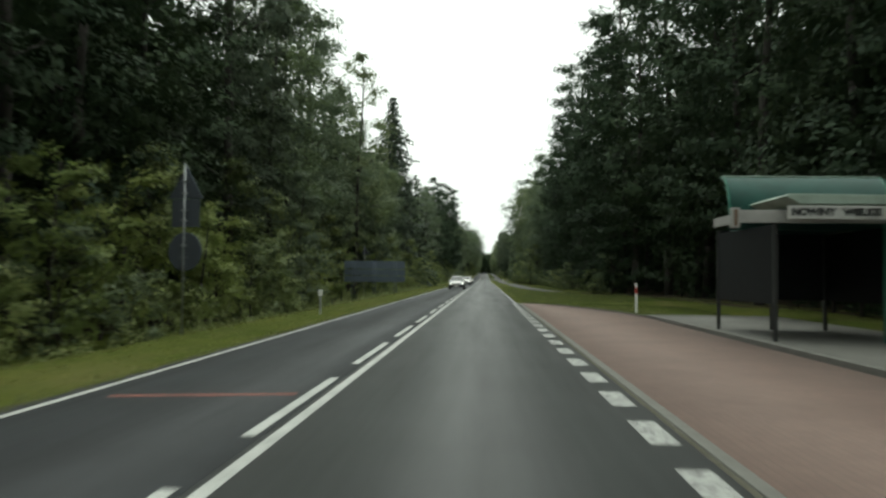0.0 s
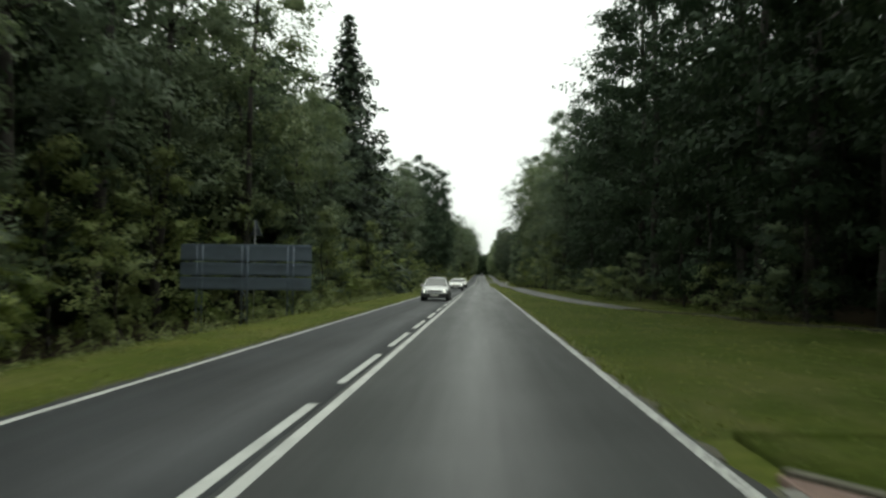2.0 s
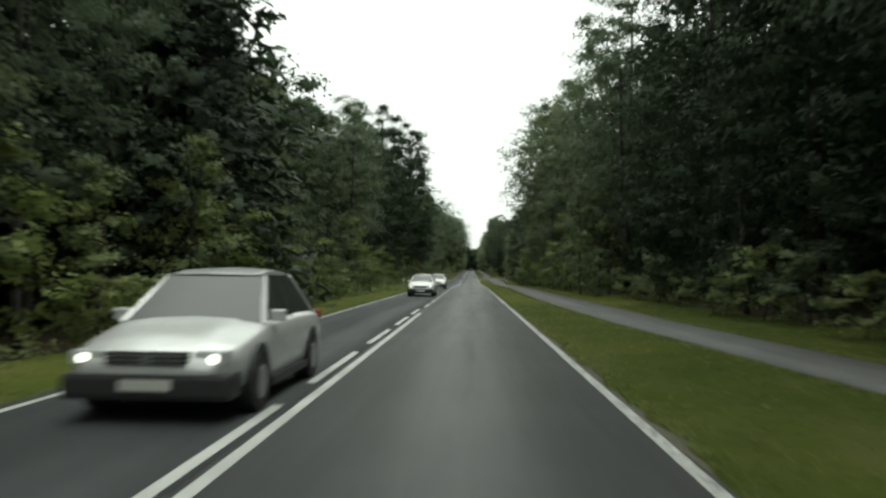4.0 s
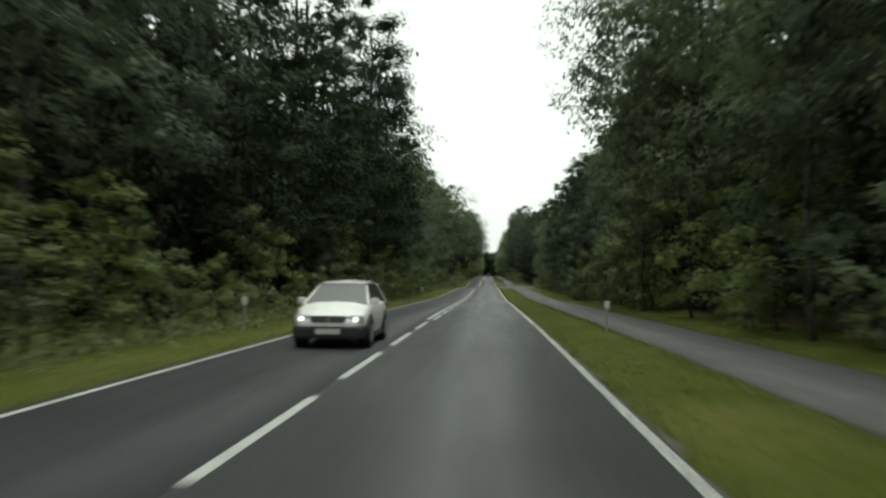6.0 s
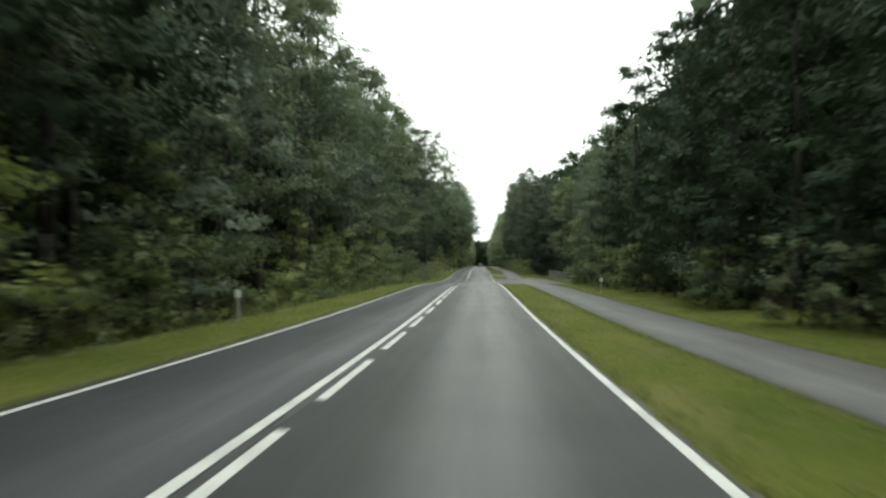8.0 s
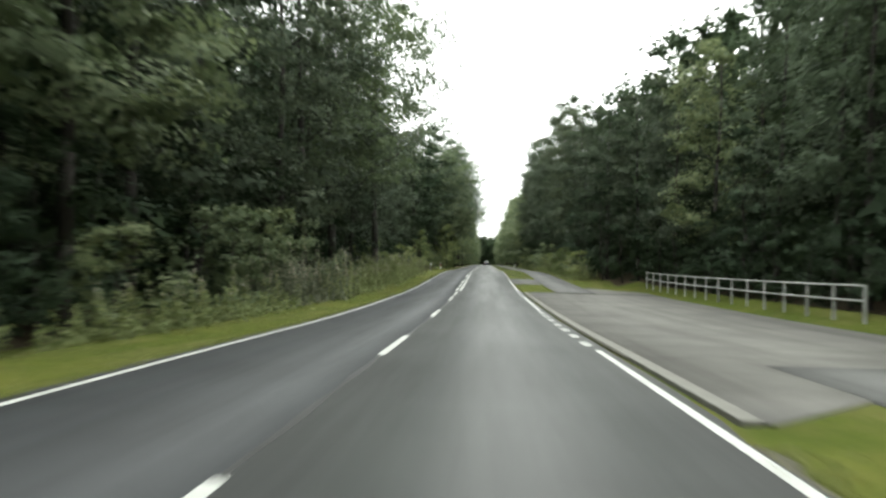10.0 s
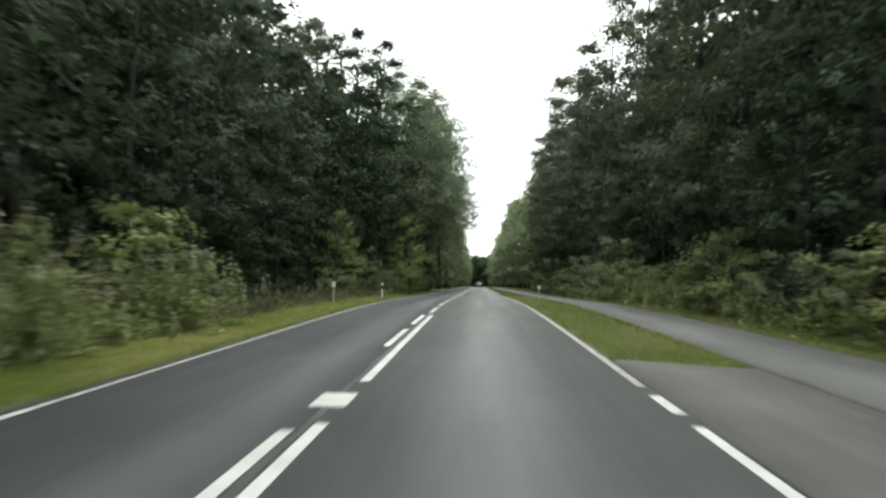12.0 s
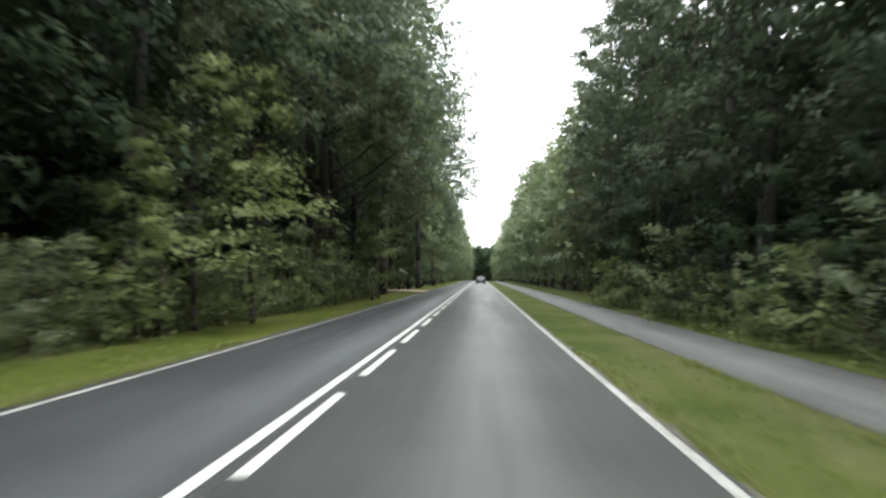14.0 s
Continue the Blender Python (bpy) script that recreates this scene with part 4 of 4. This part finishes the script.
# ---- roadside things ----
def marker_post(x, y, group="marker posts"):
    ob = thing("marker_post", "white plastic road marker post with a red band", "marker post", group, (x, y, float(land(x, y))))
    part("post", boxed(-0.05, 0.05, -0.03, 0.03, -0.6, 0.86, 0.012), M_WHITE, ob)
    part("cap", prism([(-0.055, 0.86), (0.055, 0.86), (0.055, 0.93), (-0.055, 0.97)], -0.034, 0.034, 0.006), M_WHITE, ob)
    part("red_band", boxed(-0.053, 0.053, -0.033, 0.033, 0.52, 0.76, 0.006), M_BAND, ob, "red reflective band")
    part("reflector", boxed(-0.03, 0.03, -0.037, -0.033, 0.58, 0.70), M_LAMP_RED, ob)
    return ob


def plate_post(x, y):
    """A slim grey post that carries a small white reflector plate."""
    ob = thing("marker_post", "slim weathered grey marker post with white reflector plate", "marker post", "slim marker posts", (x, y, float(land(x, y))))
    part("post", boxed(-0.04, 0.04, -0.025, 0.025, -0.2, 0.72, 0.012), M_POST_GREY, ob)
    part("plate", boxed(-0.085, 0.085, -0.035, -0.026, 0.72, 0.95, 0.004), M_WHITE, ob, "white reflector plate")
    part("bracket", boxed(-0.03, 0.03, -0.026, 0.01, 0.70, 0.90, 0.004), M_POST_GREY, ob)
    return ob


first_post = marker_post(8.42, 33.5)
first_post.location.z += 0.34
slim_post = plate_post(-4.3, 30.0)
for x, y in ((-5.0, 162.3), (5.8, 164.0), (-5.1, 224.7), (9.3, 250.0), (-4.8, 362.8), (5.8, 382.3)):
    copy_thing(slim_post, pose(x, y, float(land(x, y)), 0, 0, 0))
copy_thing(first_post, pose(-4.55, 378.5, float(land(-4.55, 378.5)), 0, 0, 0))


def road_sign(x, y, plates, tall, label, turn=-32.0):
    """A sign seen from behind: pole, plates with folded rims, clamps."""
    ob = thing("road_sign", label, "road sign", at=(x, y, float(land(x, y))), turn=turn)
    part("pole", tubed((0, 0, -0.3), (0, 0, tall), 0.026), M_STEEL, ob, "galvanised pole", True)
    part("pole_cap", tubed((0, 0, tall), (0, 0, tall + 0.03), 0.036, 0.02), M_BLACK, ob)
    for kind, zc, size in plates:
        if kind == "triangle":
            pts = [(-size / 2, zc - size * 0.29), (size / 2, zc - size * 0.29), (0, zc + size * 0.58)]
        elif kind == "round":
            pts = [(size / 2 * math.cos(a), zc + size / 2 * math.sin(a)) for a in np.linspace(0, 2 * math.pi, 28, endpoint=False)]
        else:
            pts = [(-size / 2, zc - 0.3), (size / 2, zc - 0.3), (size / 2, zc + 0.42), (-size / 2, zc + 0.42)]
        plate = part("plate", prism(pts, 0.05, 0.062), M_PLATE_BACK, ob, "plain grey back of a sign plate")
        big = [(px * 1.03, zc + (pz - zc) * 1.03) for px, pz in pts]
        part("rim", prism(big, 0.063, 0.078), M_SIGN_BACK, plate, "folded rim of a sign plate")
        for dz in (-0.16, 0.16):
            part("clamp", boxed(-0.07, 0.07, -0.04, 0.05, zc + dz * size - 0.02, zc + dz * size + 0.02, 0.006), M_STEEL, ob)
    return ob


road_sign(-5.93, 20.3, [("triangle", 3.91, 1.0), ("square", 3.16, 0.82), ("round", 2.2, 1.0)], 4.55, "back of triangular and round road signs on one steel pole", -14.0)
road_sign(-10.3, 79.5, [("triangle", 4.95, 0.95)], 5.5, "grey back of a triangular warning sign on a steel pole")


def direction_board(x, y):
    ob = thing("direction_board", "back of a large grey direction sign on lattice posts", "road sign", at=(x, y, 0))
    for k, (z0, z1) in enumerate(((2.08, 2.78), (1.48, 2.02), (0.90, 1.42))):
        panel = part("panel", boxed(-2.75, 2.75, 0.10, 0.14, z0, z1, 0.01), M_SIGN_BACK, ob, "plain grey back of an aluminium sign panel")
        for zz in (z0 + 0.1, z1 - 0.1):
            part("rail", boxed(-2.73, 2.73, 0.06, 0.10, zz - 0.025, zz + 0.025, 0.006), M_SIGN_BACK, panel)
    for px in (-1.9, 0.0, 1.9):
        foot = float(land(x + px, y)) - 0.1
        post = part("lattice_post", tubed((px - 0.12, 0, foot), (px - 0.12, 0, 2.72), 0.028), M_SIGN_BACK, ob, smooth=True)
        part("chord", tubed((px + 0.12, 0, foot), (px + 0.12, 0, 2.72), 0.028), M_SIGN_BACK, post, smooth=True)
        bm = bmesh.new()
        for k in range(9):
            za, zb = foot + 0.2 + k * 0.45, foot + 0.2 + (k + 1) * 0.45
            if zb < 2.72:
                tube(bm, (px - 0.12 if k % 2 else px + 0.12, 0, za), (px + 0.12 if k % 2 else px - 0.12, 0, zb), 0.012, sides=6)
        part("bracing", bm, M_SIGN_BACK, post)
    return ob


direction_board(-7.9, 70.0)


def bus_shelter(x0, x1, y0, y1, base):
    """An open shelter with a barrel roof across, a canopy and a name board towards the traffic."""
    ob = thing("bus_shelter", "old green bus shelter with barrel roof and white name board", "bus shelter", at=(0, 0, base))
    front, depth, spring, rise = y0 + 1.55, 0.7, 2.86, 1.06
    arc = [(front + depth * (1 - math.cos(a)), spring + rise * math.sin(a)) for a in np.linspace(0, math.pi / 2, 14)]
    bm = bmesh.new()
    outer, inner = [], []
    for xx in (x0 - 0.52, x1 + 0.45):
        outer.append([bm.verts.new((xx, yy, zz)) for yy, zz in arc])
        inner.append([bm.verts.new((xx, yy + 0.05, zz - 0.04)) for yy, zz in arc])
    for k in range(len(arc) - 1):
        bm.faces.new((outer[0][k], outer[1][k], outer[1][k + 1], outer[0][k + 1]))
        bm.faces.new((inner[0][k], inner[0][k + 1], inner[1][k + 1], inner[1][k]))
        for e in (0, 1):
            bm.faces.new((outer[e][k], outer[e][k + 1], inner[e][k + 1], inner[e][k]))
    for k in (0, -1):
        bm.faces.new((outer[0][k], outer[1][k], inner[1][k], inner[0][k]))
    roof = part("barrel_roof", bm, M_ROOF_GREEN, ob, "faded dark green curved roof sheet", True)
    part("ridge_strip", boxed(x0 - 0.52, x1 + 0.45, front + depth - 0.12, front + depth + 0.1, spring + rise - 0.012, spring + rise + 0.03, 0.01), M_PALE_GREEN, roof, "pale weathered ridge strip")
    part("roof_back", boxed(x0 - 0.3, x1 + 0.7, front + depth - 0.02, front + depth + 0.04, 2.6, spring + rise - 0.02, 0.01), M_ROOF_GREEN, roof)
    part("rear_roof", boxed(x0 + 0.3, x1 + 0.2, front + depth + 0.05, y1 + 0.1, 2.62, 2.7, 0.01), M_ROOF_GREEN, roof)
    for xx in (x0 - 0.53, x1 + 0.42):
        bm = bmesh.new()
        for (ya, za), (yb, zb) in zip(arc[:-1], arc[1:]):
            tube(bm, (xx + 0.02, ya, za), (xx + 0.02, yb, zb), 0.025, sides=6)
        part("roof_edge", bm, M_FRAME_GREEN, roof)
    part("canopy", prism([(x0 + 0.25, 2.98), (x1 + 0.4, 2.98), (x1 + 0.4, 3.17), (x0 + 0.02, 3.2), (x0 - 0.04, 3.15)], y0 - 0.75, front + 0.06, 0.02), M_PALE_GREEN, ob, "pale green streaked canopy edge")
    part("fascia", boxed(x0 - 0.82, x1 + 0.5, y0 - 0.14, y0 - 0.06, 2.62, 2.9, 0.01), M_FASCIA, ob, "dirty grey-white fascia")
    part("side_fascia", boxed(x0 - 0.82, x0 - 0.76, y0 - 0.05, front + 0.3, 2.62, 2.84, 0.01), M_FASCIA, ob)
    board = part("name_board", boxed(x0 - 0.02, x1 + 0.45, y0 - 0.80, y0 - 0.76, 2.66, 2.94, 0.008), M_BOARD, ob, "white board with the stop name in black letters")
    text = bpy.data.curves.new("lettering", "FONT")
    text.body, text.size, text.extrude = "NOWINY   WIELKIE", 0.21, 0.003
    text.align_x, text.align_y = "CENTER", "CENTER"
    text.materials.append(M_BLACK)
    text.offset = 0.013
    words = new("lettering", text)
    words.parent = board
    words.matrix_basis = pose(x0 + 0.98, y0 - 0.806, 2.80, 90, 0, 0)
    part("end_box", boxed(x0 - 1.0, x0 - 0.82, y0 - 0.2, y0 - 0.02, 2.5, 2.95, 0.02), M_FASCIA, ob)
    part("end_lamp", boxed(x0 - 0.96, x0 - 0.88, y0 - 0.23, y0 - 0.2, 2.55, 2.9, 0.01), M_WOOD, ob)
    for px, py, m in ((x0, y0, M_BLACK), (x0, y1, M_BLACK), ((x0 + x1) / 2, y1, M_BLACK), (x1, y1, M_BLACK), (x1 - 0.38, y0 - 0.1, M_FRAME_GREEN)):
        w = 0.13 if m is M_FRAME_GREEN else 0.045
        part("post", boxed(px - w, px + w, py - w, py + w, -0.1, 2.7, 0.01), m, ob)
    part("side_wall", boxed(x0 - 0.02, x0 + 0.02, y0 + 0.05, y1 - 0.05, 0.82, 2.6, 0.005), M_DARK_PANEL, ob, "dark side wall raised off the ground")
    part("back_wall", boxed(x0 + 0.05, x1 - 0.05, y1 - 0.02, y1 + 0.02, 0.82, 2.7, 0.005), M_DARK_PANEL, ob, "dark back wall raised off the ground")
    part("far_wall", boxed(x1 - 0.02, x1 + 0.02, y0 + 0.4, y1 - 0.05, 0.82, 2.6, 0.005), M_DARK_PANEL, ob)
    return ob


bus_shelter(8.45, 11.3, 17.7, 21.9, 0.13)


def guard_rail(x, y0, y1, base):
    ob = thing("railing", "weathered white two-bar railing on short posts", "railing", at=(x, 0, 0))
    n = int((y1 - y0) / 2.0)
    for k in range(n + 1):
        y = y0 + (y1 - y0) * k / n
        z = float(prof(y)) + base
        part("post", boxed(-0.04, 0.04, y - 0.04, y + 0.04, z - 0.55, z + 0.76, 0.01), M_RAIL, ob)
        if k < n:
            yb = y0 + (y1 - y0) * (k + 1) / n
            zb = float(prof(yb)) + base
            for up in (0.28, 0.73):
                part("bar", tubed((-0.06, y, z + up), (-0.06, yb + 0.02, zb + up), 0.03, sides=8), M_RAIL, ob, smooth=True)
    return ob


guard_rail(12.75, 294.0, 325.0, 0.55)


# ---- cars ----
def car(name, label, paint_mat, x, y, turn, lamps_on, tall=1.45, wide=1.74, length=4.4, hatch=False):
    ob = thing(name, label, "car", at=(x, y, float(prof(y))), turn=turn)
    hw, hl = wide / 2, length / 2
    tail = 0.98 if hatch else 0.92
    st = [(-hl, 0.80, 0.36, 0.72, 0.74), (-hl + 0.08, 0.93, 0.27, 0.86, tail), (-hl + 0.6, 0.99, 0.22, 0.92, tail + 0.03), (-0.6, 1.0, 0.2, 0.93, 0.97),
          (0.85, 1.0, 0.2, 0.91, 0.97), (1.3, 0.99, 0.2, 0.84, 0.92), (hl - 0.45, 0.95, 0.22, 0.74, 0.82), (hl - 0.1, 0.86, 0.27, 0.64, 0.70), (hl, 0.72, 0.36, 0.56, 0.58)]
    bm, ringed = bmesh.new(), []
    for yy, k, zl, zb, zt in st:
        w = hw * k
        half = [(w * 0.86, zl), (w * 0.97, zl + 0.12), (w, (zl + zb) / 2 + 0.05), (w * 0.97, zb - 0.04), (w * 0.9, zb + 0.02), (w * 0.5, zt), (0, zt + 0.015)]
        pts = half + [(-a, b) for a, b in reversed(half[:-1])]
        ringed.append([bm.verts.new((a, yy, b)) for a, b in pts])
    for r0, r1 in zip(ringed[:-1], ringed[1:]):
        for k in range(len(r0) - 1):
            bm.faces.new((r0[k], r0[k + 1], r1[k + 1], r1[k]))
        bm.faces.new((r0[-1], r0[0], r1[0], r1[-1]))
    bm.faces.new(ringed[0])
    bm.faces.new(list(reversed(ringed[-1])))
    bmesh.ops.recalc_face_normals(bm, faces=bm.faces)
    body = part("body", bm, paint_mat, ob, smooth=True)
    back0, back1 = (-hl + 0.12, -hl + 0.5) if hatch else (-hl + 0.62, -hl + 1.2)
    low = [(-hw * 0.90, back0), (hw * 0.90, back0), (hw * 0.90, 1.02), (-hw * 0.90, 1.02)]
    high = [(-hw * 0.66, back1), (hw * 0.66, back1), (hw * 0.66, 0.2), (-hw * 0.66, 0.2)]
    lo = [Vector((a, b, 0.9)) for a, b in low]
    hi = [Vector((a, b, tall - 0.10)) for a, b in high]
    for k, pane in enumerate(("rear_window", "side_window", "windscreen", "side_window")):
        bm = bmesh.new()
        ring = [bm.verts.new(q) for q in (lo[k], lo[(k + 1) % 4], hi[(k + 1) % 4], hi[k])]
        bm.faces.new(ring)
        bmesh.ops.recalc_face_normals(bm, faces=bm.faces)
        bmesh.ops.solidify(bm, geom=list(bm.faces), thickness=0.012)
        part(pane, bm, M_CAR_GLASS, ob, "dark reflecting car window")
    bm = bmesh.new()
    grid = [[bm.verts.new((hw * (0.70 - 0.04 * abs(v) ) * u, (back1 - 0.03) + (0.24 - back1 + 0.03) * (v + 1) / 2, tall - 0.11 + 0.12 * (1 - 0.55 * abs(u) ** 3) * (1 - 0.93 * abs(v) ** 3))) for u in (-1, -0.8, 0, 0.8, 1)] for v in (-1, -0.8, -0.3, 0.5, 0.85, 1)]
    for a in range(5):
        for b in range(4):
            bm.faces.new((grid[a][b], grid[a][b + 1], grid[a + 1][b + 1], grid[a + 1][b]))
    bmesh.ops.solidify(bm, geom=list(bm.faces), thickness=0.04)
    part("roof", bm, paint_mat, ob, smooth=True)
    for sx in (-1, 1):
        for (a, b), (c, d) in (((low[1], high[1]), (low[2], high[2])),):
            part("rear_pillar", tubed((sx * a[0], a[1], 0.9), (sx * b[0], b[1], tall - 0.12), 0.04, sides=6), paint_mat, ob)
            part("front_pillar", tubed((sx * c[0], c[1], 0.9), (sx * d[0], d[1], tall - 0.12), 0.032, sides=6), paint_mat, ob)
        part("middle_pillar", tubed((sx * hw * 0.91, -0.25, 0.9), (sx * hw * 0.67, -0.3, tall - 0.12), 0.035, sides=6), M_TRIM, ob)
        part("mirror", boxed(sx * hw * 1.02 - 0.09, sx * hw * 1.02 + 0.09, 0.72, 0.84, 0.92, 1.06, 0.03), paint_mat, ob)
        part("headlamp", boxed(sx * hw * 0.68 - 0.17, sx * hw * 0.68 + 0.17, hl - 0.24, hl - 0.05, 0.56, 0.71, 0.03), M_LAMP_GLASS, ob, "clear headlamp glass")
        if lamps_on:
            part("bulb", tubed((sx * hw * 0.72, hl - 0.1, 0.63), (sx * hw * 0.72, hl - 0.03, 0.63), 0.055, 0.045, sides=12), M_LAMP_ON, ob, "lit headlamp bulb")
        part("tail_lamp", boxed(sx * hw * 0.80 - 0.11, sx * hw * 0.80 + 0.11, -hl + 0.0, -hl + 0.12, 0.66, 0.92, 0.02), M_LAMP_RED, ob)
        part("sill", boxed(sx * hw * 0.98 - 0.03, sx * hw * 0.98 + 0.03, -0.95, 0.95, 0.2, 0.3, 0.01), M_TRIM, ob)
        for wy in (-length * 0.29, length * 0.31):
            part("wheel_arch", tubed((sx * (hw - 0.22), wy, 0.36), (sx * (hw + 0.004), wy, 0.36), 0.37, sides=24), M_TRIM, ob)
            wheel = part("wheel", tubed((sx * (hw - 0.2), wy, 0.31), (sx * (hw + 0.015), wy, 0.31), 0.31, sides=24), M_TYRE, ob)
            part("rim", tubed((sx * (hw + 0.0), wy, 0.31), (sx * (hw + 0.022), wy, 0.31), 0.2, 0.18, sides=10), M_RIM, wheel)
    grille = part("grille", boxed(-hw * 0.46, hw * 0.46, hl - 0.12, hl - 0.0, 0.53, 0.70, 0.02), M_TRIM, ob)
    for zz in (0.57, 0.615, 0.66):
        part("grille_bar", boxed(-hw * 0.42, hw * 0.42, hl + 0.0, hl + 0.008, zz - 0.008, zz + 0.008), M_RIM, grille, "thin chrome bar")
    part("badge", tubed((0, hl - 0.01, 0.62), (0, hl + 0.02, 0.62), 0.05, sides=14), M_RIM, grille, "round chrome disc")
    part("front_bumper", boxed(-hw * 0.93, hw * 0.93, hl - 0.42, hl + 0.03, 0.22, 0.49, 0.06), M_TRIM if lamps_on else paint_mat, ob)
    part("rear_bumper", boxed(-hw * 0.9, hw * 0.9, -hl - 0.04, -hl + 0.3, 0.3, 0.56, 0.05), paint_mat, ob)
    part("number_plate", boxed(-0.26, 0.26, hl + 0.03, hl + 0.04, 0.32, 0.43), M_PLATE, ob)
    part("number_plate", boxed(-0.26, 0.26, -hl - 0.05, -hl - 0.04, 0.42, 0.53), M_PLATE, ob)
    return ob


car("silver_car", "silver saloon car with lit headlamps on the road", M_SILVER, -1.16, 90.5, 180, True, tall=1.55, wide=1.82, length=4.6)
car("white_car", "white car with lit headlamps on the road", M_WHITE_CAR, -1.2, 133.0, 180, True)
car("white_hatchback", "white hatchback with lit headlamps on the road", M_WHITE_CAR, -1.2, 157.8, 180, True, tall=1.46, wide=1.62, hatch=True, length=3.8)
car("dark_car", "dark navy estate car driving ahead on the road", M_NAVY_CAR, 1.9, 530.0, 0, False, tall=1.55, hatch=True)
